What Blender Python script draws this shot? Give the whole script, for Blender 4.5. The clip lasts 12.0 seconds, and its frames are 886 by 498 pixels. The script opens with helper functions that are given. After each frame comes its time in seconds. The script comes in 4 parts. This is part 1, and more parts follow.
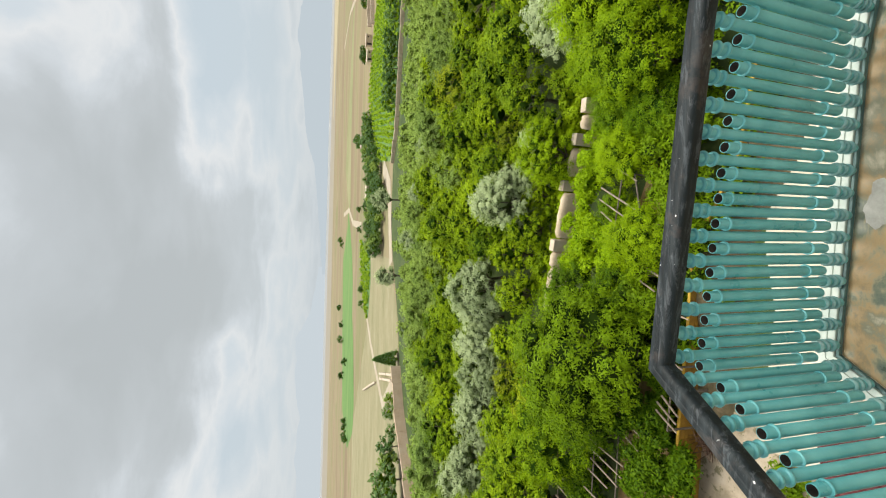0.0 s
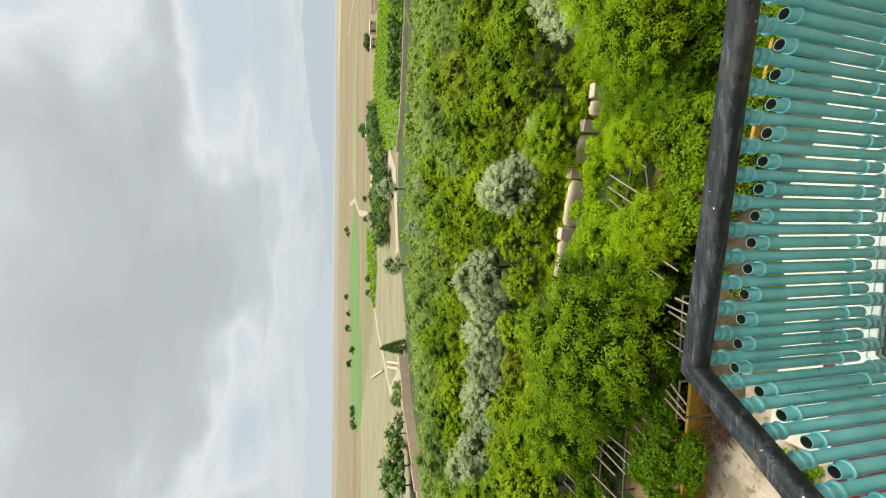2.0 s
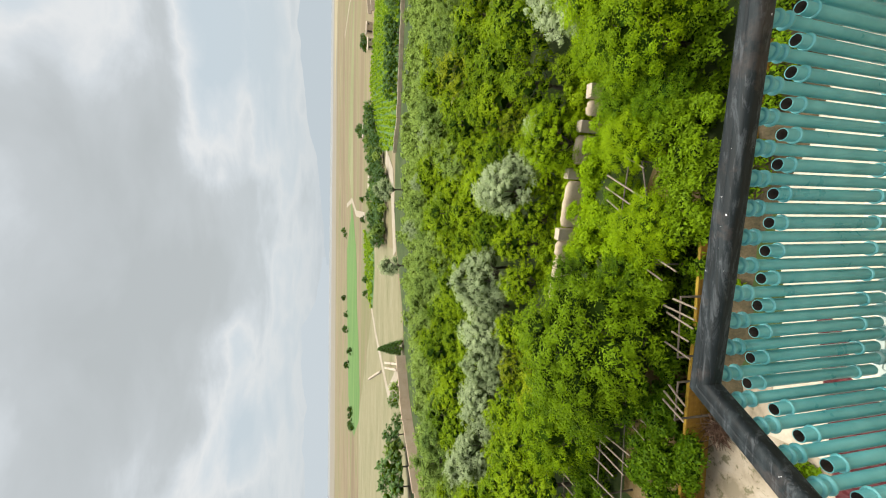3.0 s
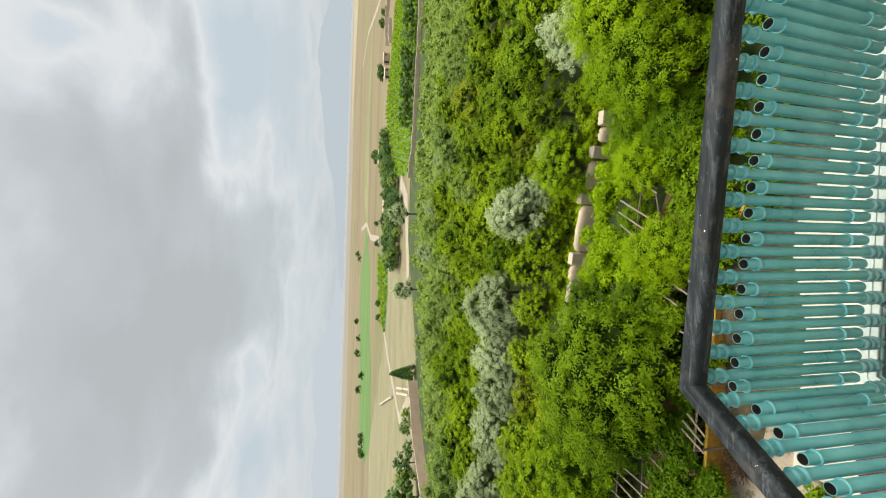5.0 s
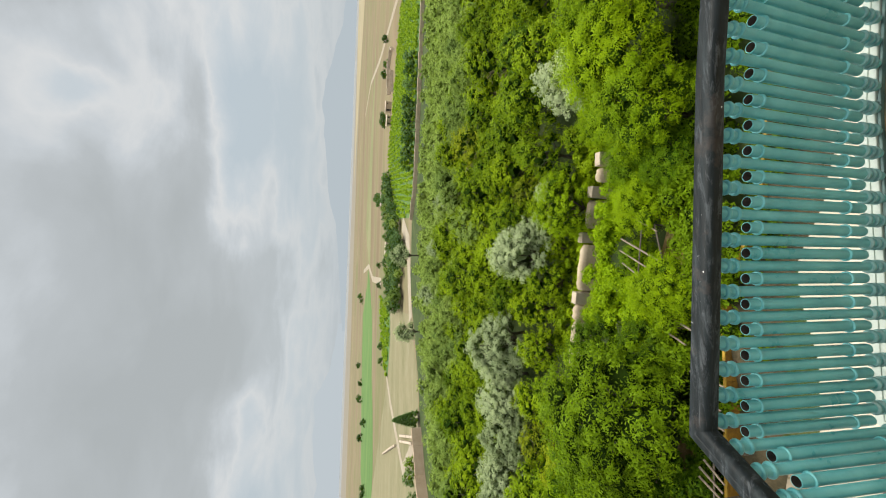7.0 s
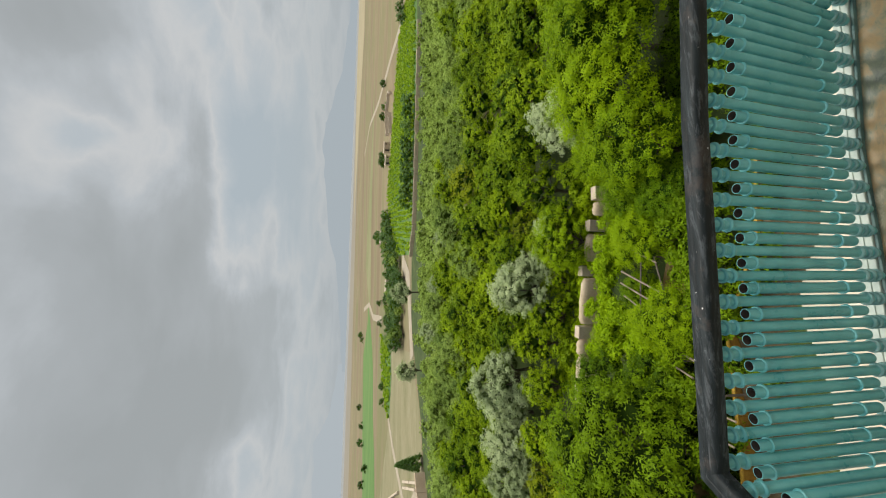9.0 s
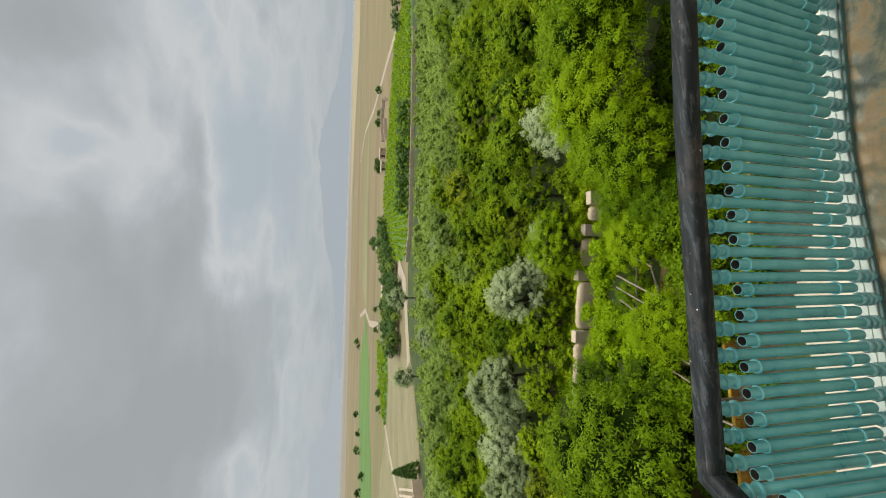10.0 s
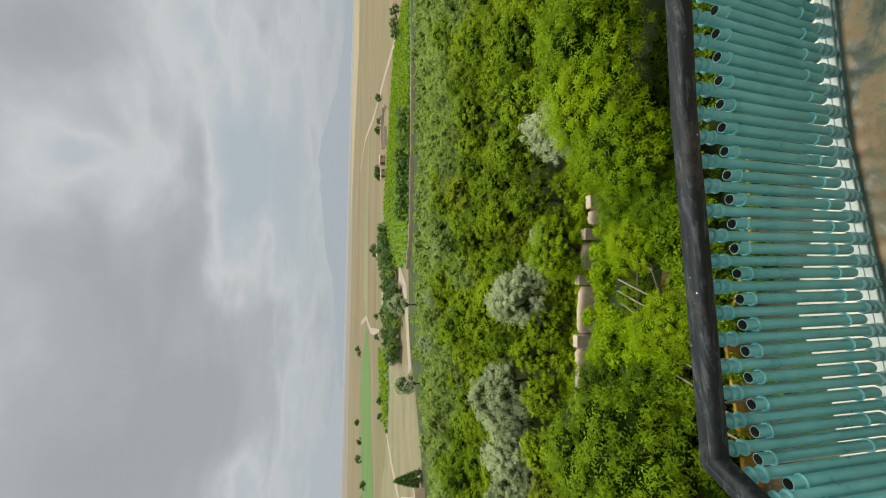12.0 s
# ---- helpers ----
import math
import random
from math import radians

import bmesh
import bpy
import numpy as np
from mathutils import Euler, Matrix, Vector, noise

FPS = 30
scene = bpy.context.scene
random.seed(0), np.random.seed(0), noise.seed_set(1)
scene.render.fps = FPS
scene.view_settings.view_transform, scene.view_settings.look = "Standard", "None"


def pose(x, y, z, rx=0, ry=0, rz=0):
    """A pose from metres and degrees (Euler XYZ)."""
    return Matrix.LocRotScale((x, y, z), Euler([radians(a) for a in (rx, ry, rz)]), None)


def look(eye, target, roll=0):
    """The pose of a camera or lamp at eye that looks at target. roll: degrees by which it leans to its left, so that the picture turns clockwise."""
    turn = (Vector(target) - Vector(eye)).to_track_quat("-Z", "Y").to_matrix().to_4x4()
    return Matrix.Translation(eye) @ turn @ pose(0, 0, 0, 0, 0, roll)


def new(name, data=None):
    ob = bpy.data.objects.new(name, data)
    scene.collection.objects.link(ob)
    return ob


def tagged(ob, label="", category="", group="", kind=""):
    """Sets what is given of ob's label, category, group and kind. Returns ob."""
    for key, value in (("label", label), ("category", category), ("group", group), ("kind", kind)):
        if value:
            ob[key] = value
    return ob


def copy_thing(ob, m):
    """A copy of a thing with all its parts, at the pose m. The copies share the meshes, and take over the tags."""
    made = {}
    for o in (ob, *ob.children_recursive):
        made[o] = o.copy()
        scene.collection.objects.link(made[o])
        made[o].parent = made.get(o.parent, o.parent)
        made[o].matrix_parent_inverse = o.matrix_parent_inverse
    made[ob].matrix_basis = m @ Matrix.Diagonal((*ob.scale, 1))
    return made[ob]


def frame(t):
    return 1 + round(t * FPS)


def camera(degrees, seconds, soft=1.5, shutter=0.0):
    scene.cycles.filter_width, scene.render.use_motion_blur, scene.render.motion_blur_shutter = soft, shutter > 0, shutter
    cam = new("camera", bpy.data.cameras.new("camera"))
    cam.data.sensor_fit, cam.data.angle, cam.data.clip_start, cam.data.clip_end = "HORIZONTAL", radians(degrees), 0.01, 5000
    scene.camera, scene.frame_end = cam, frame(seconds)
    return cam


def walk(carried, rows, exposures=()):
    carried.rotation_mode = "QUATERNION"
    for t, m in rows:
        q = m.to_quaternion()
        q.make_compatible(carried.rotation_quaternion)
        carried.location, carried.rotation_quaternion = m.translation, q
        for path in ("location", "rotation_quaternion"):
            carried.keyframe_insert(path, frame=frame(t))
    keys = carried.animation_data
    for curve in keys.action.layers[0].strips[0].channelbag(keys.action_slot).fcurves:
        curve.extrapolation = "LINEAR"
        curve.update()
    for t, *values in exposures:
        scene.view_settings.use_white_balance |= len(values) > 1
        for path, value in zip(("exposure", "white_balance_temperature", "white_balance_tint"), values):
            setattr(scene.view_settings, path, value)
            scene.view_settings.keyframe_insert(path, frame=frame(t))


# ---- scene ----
cam = camera(93.2, 12.0, soft=1.1)


def held(x, y, z, yaw, pitch, lean):
    """A phone held upright in the hand: its picture's left side is up."""
    return pose(x, y, z, 90 + pitch, 0, yaw) @ pose(0, 0, 0, 0, 0, lean - 90)


# seconds, x, y, z, yaw, pitch, lean
PATH = [
    (0.0, -0.000, -0.000, 1.850, 0.28, -15.82, 1.44),
    (0.5, -0.002, 0.005, 1.855, 0.53, -15.76, 1.33),
    (1.0, -0.001, 0.020, 1.859, 0.99, -15.46, 1.16),
    (1.5, 0.003, 0.047, 1.860, 1.49, -15.13, 0.91),
    (2.0, 0.023, 0.089, 1.864, 1.88, -15.00, 0.57),
    (2.5, 0.051, 0.126, 1.854, 1.99, -15.18, 0.47),
    (3.0, 0.046, 0.166, 1.834, 1.81, -15.36, 0.43),
    (5.0, 0.009, 0.007, 1.868, -1.58, -13.47, 1.71),
    (5.5, 0.007, -0.003, 1.866, -2.79, -13.29, 1.81),
    (6.0, 0.012, -0.007, 1.869, -4.16, -13.26, 1.91),
    (6.5, 0.017, -0.003, 1.868, -5.68, -13.15, 2.07),
    (7.0, 0.020, -0.006, 1.865, -7.30, -12.99, 2.13),
    (9.0, 0.037, -0.025, 1.867, -12.35, -12.82, 1.96),
    (9.5, 0.035, -0.027, 1.867, -12.79, -13.10, 1.79),
    (10.0, 0.030, -0.023, 1.863, -13.13, -13.31, 1.81),
    (10.5, 0.035, -0.013, 1.860, -13.03, -13.48, 1.68),
    (11.0, 0.035, -0.001, 1.860, -13.04, -13.58, 1.66),
    (11.5, -0.014, 0.010, 1.861, -10.98, -13.62, 1.44),
    (12.0, -0.032, -0.010, 1.856, -14.05, -13.22, 1.52),
]
walk(cam, [(t, held(*r)) for t, *r in PATH],
     exposures=[(0.0, 0.25), (3.2, 0.25), (5.0, 0.2), (7.0, 0.06), (8.8, -0.22), (12.0, -0.22)])

GZ = -12.45          # the valley floor; the balcony floor is at 0

# ---- light ----
SUN_TURN, SUN_UP = 48.0, 77.0   # degrees: compass turn from +y to the right, height


def nodes_of(owner):
    owner.use_nodes = True
    owner.node_tree.nodes.clear()
    return owner.node_tree


def node(tree, kind, inputs=None, **props):
    n = tree.nodes.new(kind)
    for key, value in props.items():
        setattr(n, key, value)
    for key, value in (inputs or {}).items():
        if isinstance(value, bpy.types.NodeSocket):
            tree.links.new(value, n.inputs[key])
        else:
            n.inputs[key].default_value = value
    return n


def maths(tree, op, a, b=0.0, clamp=False):
    return node(tree, "ShaderNodeMath", {0: a, 1: b}, operation=op, use_clamp=clamp).outputs[0]


def ramp(tree, fac, stops):
    n = node(tree, "ShaderNodeValToRGB", {"Fac": fac})
    el = n.color_ramp.elements
    while len(el) < len(stops):
        el.new(0.5)
    for e, (p, c) in zip(el, stops):
        e.position, e.color = p, (*c, 1) if len(c) == 3 else c
    return n.outputs["Color"]


def mixed(tree, fac, a, b, blend="MIX"):
    n = node(tree, "ShaderNodeMix", data_type="RGBA", blend_type=blend)
    for key, value in ((0, fac), (6, a), (7, b)):
        if isinstance(value, bpy.types.NodeSocket):
            tree.links.new(value, n.inputs[key])
        else:
            n.inputs[key].default_value = value if key == 0 or len(value) == 4 else (*value, 1)
    return n.outputs[2]


def noise_tex(tree, vector, scale, detail=4.0, rough=0.55, distortion=0.0):
    return node(tree, "ShaderNodeTexNoise", {"Vector": vector, "Scale": scale, "Detail": detail,
                                             "Roughness": rough, "Distortion": distortion}).outputs["Fac"]


def scaled(tree, vector, s, loc=(0, 0, 0), rot=(0, 0, 0)):
    return node(tree, "ShaderNodeMapping", {"Vector": vector, "Scale": s, "Location": loc, "Rotation": rot}).outputs[0]


world = bpy.data.worlds.new("sky")
scene.world = world
wt = nodes_of(world)
way = node(wt, "ShaderNodeTexCoord").outputs["Generated"]
sky = node(wt, "ShaderNodeTexSky", sky_type="NISHITA", sun_disc=False, sun_elevation=radians(SUN_UP),
           sun_rotation=radians(SUN_TURN), air_density=1.2, dust_density=3.0)
xyz = node(wt, "ShaderNodeSeparateXYZ", {0: way})
up = maths(wt, "MAXIMUM", xyz.outputs[2], 0.0)
deep = maths(wt, "ADD", up, 0.16)
plane = node(wt, "ShaderNodeCombineXYZ", {0: maths(wt, "DIVIDE", xyz.outputs[0], deep),
                                          1: maths(wt, "DIVIDE", xyz.outputs[1], deep), 2: 0.0}).outputs[0]
big = noise_tex(wt, scaled(wt, plane, (0.75, 0.6, 1), (3.4, 1.2, 0)), 1.0, 6.0, 0.52, 0.35)
wisp = noise_tex(wt, scaled(wt, plane, (1.8, 1.9, 1), (1.7, 5.3, 0)), 1.0, 7.0, 0.56, 0.35)
# cloud masses: compass degrees, height, half width, half height, weight
GREY_CLOUDS = [(19.0, 18.3, 6.5, 2.3, 0.11), (-1.7, 22.8, 12.3, 10.6, 0.1), (-1.5, 12.2, 6.3, 3.9, 0.1), (-18.1, 23.9, 11.8, 8.4, 0.1), (-9.7, 15.7, 7.3, 3.9, 0.07), (19.2, 26.6, 2.0, 1.4, 0.05),
               (13.8, 26.7, 3.0, 1.0, 0.06), (10.5, 17.5, 4.5, 2.4, 0.05), (36.9, 28.5, 2.9, 3.4, 0.15), (27.3, 17.8, 3.9, 2.5, 0.07), (13.1, 23.5, 6.1, 6.0, 0.03)]
BRIGHT_CLOUDS = [(17.7, 15.2, 8.6, 1.1, 0.07), (8.8, 13.6, 3.4, 1.7, 0.06), (18.5, 8.2, 10.7, 0.5, 0.06), (-2.0, 4.7, 8.7, 2.9, 0.07), (-13.3, 12.3, 2.7, 1.5, 0.1), (-17.8, 13.7, 2.5, 1.1, 0.09),
                 (-21.6, 12.3, 2.4, 1.1, 0.08), (-27.1, 13.7, 2.8, 1.2, 0.1), (-20.9, 4.5, 10.9, 1.7, 0.07), (-21.9, 7.5, 3.4, 1.1, 0.06), (20.9, 27.4, 3.8, 4.3, 0.085), (-26.8, 20.5, 2.1, 1.8, 0.06),
                 (-0.2, 17.1, 2.7, 1.9, 0.05), (22.7, 20.2, 3.3, 1.0, 0.05), (25.0, 31.0, 3.1, 2.3, 0.07), (24.0, 27.6, 1.6, 1.5, 0.07), (29.7, 22.4, 3.8, 1.1, 0.06), (29.8, 14.9, 5.8, 1.2, 0.06)]
CLEAR_GAPS = [(23.8, 11.2, 4.6, 2.7, 0.15), (15.5, 12.4, 3.8, 1.6, 0.14), (-16.9, 10.1, 5.2, 1.0, 0.16), (-25.3, 9.3, 3.5, 1.4, 0.19), (16.8, 6.1, 9.1, 2.0, 0.15), (29.1, 9.5, 7.4, 3.2, 0.15)]
warp = node(wt, "ShaderNodeTexNoise", {"Vector": way, "Scale": 7.0, "Detail": 6.0, "Roughness": 0.62}).outputs["Color"]
bent = node(wt, "ShaderNodeVectorMath", {0: warp, 1: (0.5, 0.5, 0.5)}, operation="SUBTRACT").outputs[0]
bent = node(wt, "ShaderNodeVectorMath", {0: bent, 1: (0.085, 0.085, 0.055), 2: way}, operation="MULTIPLY_ADD").outputs[0]
bent = node(wt, "ShaderNodeVectorMath", {0: bent}, operation="NORMALIZE").outputs[0]
bxyz = node(wt, "ShaderNodeSeparateXYZ", {0: bent})
compass = maths(wt, "ARCTAN2", bxyz.outputs[0], bxyz.outputs[1])
rise = maths(wt, "ARCSINE", bxyz.outputs[2])
cover = maths(wt, "ADD", maths(wt, "MULTIPLY", big, 0.38), maths(wt, "ADD", maths(wt, "MULTIPLY", wisp, 0.44), 0.07))
for masses, sign in ((GREY_CLOUDS, 1.0), (BRIGHT_CLOUDS, -1.0), (CLEAR_GAPS, -1.0)):
    for az, el, wide, tall, weight in masses:
        u = maths(wt, "MULTIPLY", maths(wt, "SUBTRACT", compass, radians(az)), 1 / radians(wide * 1.15))
        v = maths(wt, "MULTIPLY", maths(wt, "SUBTRACT", rise, radians(el)), 1 / radians(tall * 1.3))
        q = maths(wt, "ADD", maths(wt, "MULTIPLY", u, u), maths(wt, "MULTIPLY", v, v))
        lobe = maths(wt, "POWER", 2.718, maths(wt, "MULTIPLY", maths(wt, "POWER", q, 1.6), -0.7))
        cover = maths(wt, "ADD", cover, maths(wt, "MULTIPLY", lobe, weight * sign))
cloud = ramp(wt, cover, [(0.24, (0.50, 0.57, 0.615)), (0.345, (0.58, 0.63, 0.66)), (0.42, (0.685, 0.70, 0.70)), (0.485, (0.575, 0.61, 0.63)),
                         (0.56, (0.480, 0.510, 0.520)), (0.70, (0.425, 0.452, 0.455))])
low = ramp(wt, up, [(0.0, (1, 1, 1)), (0.06, (0.72, 0.72, 0.72)), (0.15, (0.35, 0.35, 0.35)), (0.24, (0, 0, 0))])
hazy = mixed(wt, maths(wt, "MULTIPLY", low, 0.75), cloud, (0.50, 0.555, 0.59))
blue = node(wt, "ShaderNodeVectorMath", {0: sky.outputs[0], 1: (0.10, 0.10, 0.10)}, operation="MULTIPLY").outputs[0]
whole = mixed(wt, 0.93, blue, hazy)
back = node(wt, "ShaderNodeBackground", {"Color": whole, "Strength": 1.0})
node(wt, "ShaderNodeOutputWorld", {"Surface": back.outputs[0]})

sun_data = bpy.data.lights.new("sun", "SUN")
sun_data.energy, sun_data.angle, sun_data.color = 5.0, radians(58), (1.0, 0.955, 0.86)
sun = new("sun", sun_data)
a, e = radians(SUN_TURN), radians(SUN_UP)
sun.matrix_world = look((60 * math.sin(a) * math.cos(e), 60 * math.cos(a) * math.cos(e), 60 * math.sin(e)), (0, 0, 0))

# ---- materials ----


def material(name):
    m = bpy.data.materials.new(name)
    return m, nodes_of(m)


def finish(t, **inputs):
    s = node(t, "ShaderNodeBsdfPrincipled", {k.replace("_", " "): v for k, v in inputs.items()})
    node(t, "ShaderNodeOutputMaterial", {"Surface": s.outputs[0]})
    return s


def placed(t):
    return node(t, "ShaderNodeNewGeometry").outputs["Position"]


def bumped(t, height, strength=0.3, distance=0.01):
    return node(t, "ShaderNodeBump", {"Height": height, "Strength": strength, "Distance": distance}).outputs[0]


def patchy(name, colours, scale, rough=0.85, fine=12.0, bump=0.3, distance=0.02, stretch=(1, 1, 1), metallic=0.0):
    """Surface with two scales of uneven colour: colours from the dark to the light."""
    m, t = material(name)
    p = scaled(t, placed(t), stretch)
    a = noise_tex(t, p, scale, 5.0, 0.6, 0.3)
    b = noise_tex(t, p, scale * fine, 4.0, 0.6)
    f = maths(t, "ADD", maths(t, "MULTIPLY", a, 0.7), maths(t, "MULTIPLY", b, 0.3))
    n = len(colours)
    col = ramp(t, f, [(0.33 + 0.34 * i / max(1, n - 1), c) for i, c in enumerate(colours)])
    finish(t, Base_Color=col, Roughness=rough, Metallic=metallic, Normal=bumped(t, f, bump, distance))
    return m


def leafy(name, dark, light, gloss=0.5, clear=0.25):
    m, t = material(name)
    isl = node(t, "ShaderNodeNewGeometry").outputs["Random Per Island"]
    tree = node(t, "ShaderNodeObjectInfo").outputs["Random"]
    wide = noise_tex(t, placed(t), 0.55, 3.0, 0.6)
    f = maths(t, "ADD", maths(t, "MULTIPLY", isl, 0.35), maths(t, "ADD", maths(t, "MULTIPLY", tree, 0.45),
                                                              maths(t, "MULTIPLY", wide, 0.45)))
    col = ramp(t, f, [(0.25, dark), (0.95, light)])
    s = node(t, "ShaderNodeBsdfPrincipled", {"Base Color": col, "Roughness": gloss, "Specular IOR Level": 0.08})
    tr = node(t, "ShaderNodeBsdfTranslucent", {"Color": mixed(t, 1.0, col, (1.0, 1.0, 0.55), "MULTIPLY")})
    mix = node(t, "ShaderNodeMixShader", {0: clear, 1: s.outputs[0], 2: tr.outputs[0]})
    node(t, "ShaderNodeOutputMaterial", {"Surface": mix.outputs[0]})
    return m


def tube_paint():
    m, t = material("turquoise_paint")
    p = placed(t)
    a = noise_tex(t, p, 9.0, 5.0, 0.6)
    b = noise_tex(t, p, 90.0, 3.0, 0.6)
    col = ramp(t, a, [(0.35, (0.088, 0.352, 0.372)), (0.65, (0.150, 0.455, 0.465))])
    chip = ramp(t, noise_tex(t, p, 38.0, 4.0, 0.7), [(0.70, (0, 0, 0)), (0.76, (1, 1, 1))])
    col = mixed(t, maths(t, "MULTIPLY", chip, 0.55), col, (0.10, 0.12, 0.11))
    rough = ramp(t, a, [(0.3, (0.26, 0.26, 0.26)), (0.7, (0.42, 0.42, 0.42))])
    finish(t, Specular_IOR_Level=0.55, Base_Color=col, Roughness=rough, Normal=bumped(t, b, 0.12, 0.002))
    return m


def rail_paint():
    m, t = material("worn_black_paint")
    p = placed(t)
    along = scaled(t, p, (3.5, 38, 38), (0, 0, 0), (0, 0, radians(7)))
    a = noise_tex(t, along, 1.0, 6.0, 0.65, 0.4)
    b = noise_tex(t, scaled(t, p, (7, 42, 42), (0, 0, 0), (0, 0, radians(7))), 1.0, 6.0, 0.75, 0.6)
    col = ramp(t, a, [(0.40, (0.005, 0.008, 0.009)), (0.54, (0.011, 0.016, 0.018)), (0.68, (0.028, 0.036, 0.039))])
    worn = ramp(t, b, [(0.53, (0, 0, 0)), (0.62, (1, 1, 1))])
    col = mixed(t, maths(t, "MULTIPLY", worn, 0.55), col, (0.085, 0.096, 0.104))
    rusty = ramp(t, noise_tex(t, p, 7.0, 5.0, 0.7), [(0.55, (0, 0, 0)), (0.63, (1, 1, 1))])
    col = mixed(t, maths(t, "MULTIPLY", rusty, 0.22), col, (0.115, 0.085, 0.070))
    fleck = ramp(t, noise_tex(t, p, 70.0, 2.0, 0.5), [(0.74, (0, 0, 0)), (0.77, (1, 1, 1))])
    col = mixed(t, fleck, col, (0.62, 0.62, 0.62))
    finish(t, Specular_IOR_Level=0.2, Base_Color=col, Roughness=ramp(t, a, [(0.3, (0.42, 0.42, 0.42)), (0.7, (0.7, 0.7, 0.7))]),
           Normal=bumped(t, b, 0.12, 0.002))
    return m


def wet_floor():
    m, t = material("stained_concrete")
    p = placed(t)
    a = maths(t, "ADD", maths(t, "MULTIPLY", noise_tex(t, p, 3.2, 5.0, 0.6, 0.8), 0.6), maths(t, "MULTIPLY", noise_tex(t, scaled(t, p, (7, 13, 7), (2, 5, 0)), 1.0, 8.0, 0.68, 0.5), 0.4))
    b = noise_tex(t, p, 60.0, 6.0, 0.7)
    col = ramp(t, a, [(0.40, (0.075, 0.105, 0.080)), (0.445, (0.15, 0.17, 0.115)), (0.48, (0.30, 0.26, 0.155)), (0.515, (0.40, 0.27, 0.125)), (0.55, (0.30, 0.22, 0.11)), (0.59, (0.20, 0.20, 0.13)), (0.64, (0.44, 0.39, 0.28))])
    col = mixed(t, maths(t, "MULTIPLY", b, 0.35), col, (0.12, 0.11, 0.09))
    finish(t, Base_Color=col, Roughness=ramp(t, a, [(0.35, (0.22, 0.22, 0.22)), (0.65, (0.6, 0.6, 0.6))]),
           Normal=bumped(t, b, 0.2, 0.004))
    return m


M_TUBE, M_RAIL, M_FLOOR = tube_paint(), rail_paint(), wet_floor()
M_BAR = patchy("pale_mint_paint", [(0.30, 0.37, 0.33), (0.40, 0.46, 0.41), (0.48, 0.52, 0.46)], 6.0, 0.5, 8.0, 0.15, 0.002)
M_LIP = patchy("dark_green_paint", [(0.03, 0.07, 0.07), (0.06, 0.13, 0.125), (0.10, 0.17, 0.15)], 8.0, 0.5, 8.0, 0.2, 0.003)
M_GREYED = patchy("dust_greyed_paint", [(0.09, 0.23, 0.23), (0.16, 0.32, 0.31), (0.26, 0.36, 0.34)], 30.0, 0.75, 5.0, 0.3, 0.002)
# near-black brown for the inside of the open tube tops
M_TUBE_INNER = patchy("dark_brown_steel", [(0.006, 0.005, 0.004), (0.014, 0.010, 0.007), (0.035, 0.022, 0.012)], 30.0, 0.9)
M_PEACH = patchy("peach_plaster", [(0.60, 0.49, 0.36), (0.72, 0.62, 0.48), (0.78, 0.71, 0.59)], 5.0, 0.9)
M_RED = patchy("red_paint", [(0.075, 0.008, 0.012), (0.125, 0.014, 0.018), (0.17, 0.03, 0.03)], 7.0, 0.6)
M_PATCH = patchy("dried_plaster", [(0.28, 0.27, 0.24), (0.38, 0.37, 0.33), (0.46, 0.45, 0.41)], 14.0, 0.95, 6.0, 0.4, 0.004)
M_WHITE = patchy("white_plaster", [(0.55, 0.53, 0.49), (0.70, 0.68, 0.63), (0.76, 0.75, 0.72)], 2.5, 0.9)
M_MUD = patchy("mud_plaster", [(0.34, 0.27, 0.18), (0.46, 0.37, 0.26), (0.54, 0.45, 0.33)], 1.3, 0.95, 9.0, 0.5, 0.04)
M_BLOCK = patchy("pale_mud_block", [(0.36, 0.29, 0.21), (0.47, 0.39, 0.30), (0.55, 0.48, 0.38)], 1.7, 0.95, 9.0, 0.5, 0.04)
M_WOOD = patchy("weathered_wood", [(0.13, 0.10, 0.07), (0.24, 0.19, 0.14), (0.34, 0.29, 0.22)], 4.0, 0.9, 6.0, 0.4, 0.01, (4, 4, 0.6))
M_ORANGE = patchy("ochre_paint", [(0.11, 0.055, 0.006), (0.22, 0.112, 0.008), (0.30, 0.165, 0.012)], 2.0, 0.8)
M_CREAM = patchy("cream_concrete", [(0.38, 0.33, 0.25), (0.49, 0.44, 0.34), (0.56, 0.51, 0.41)], 1.2, 0.95, 9.0, 0.3, 0.02)
def mossy_earth():
    m, t = material("yard_earth")
    p = placed(t)
    a = noise_tex(t, p, 0.9, 5.0, 0.6, 0.3)
    b = noise_tex(t, p, 11.0, 5.0, 0.65)
    col = ramp(t, a, [(0.36, (0.20, 0.165, 0.11)), (0.50, (0.32, 0.265, 0.19)), (0.64, (0.39, 0.33, 0.25))])
    moss = ramp(t, noise_tex(t, p, 2.6, 6.0, 0.72, 0.4), [(0.535, (0, 0, 0)), (0.60, (1, 1, 1))])
    col = mixed(t, maths(t, "MULTIPLY", moss, 0.75), col, (0.085, 0.082, 0.030))
    finish(t, Base_Color=col, Roughness=0.95, Normal=bumped(t, b, 0.5, 0.04))
    return m


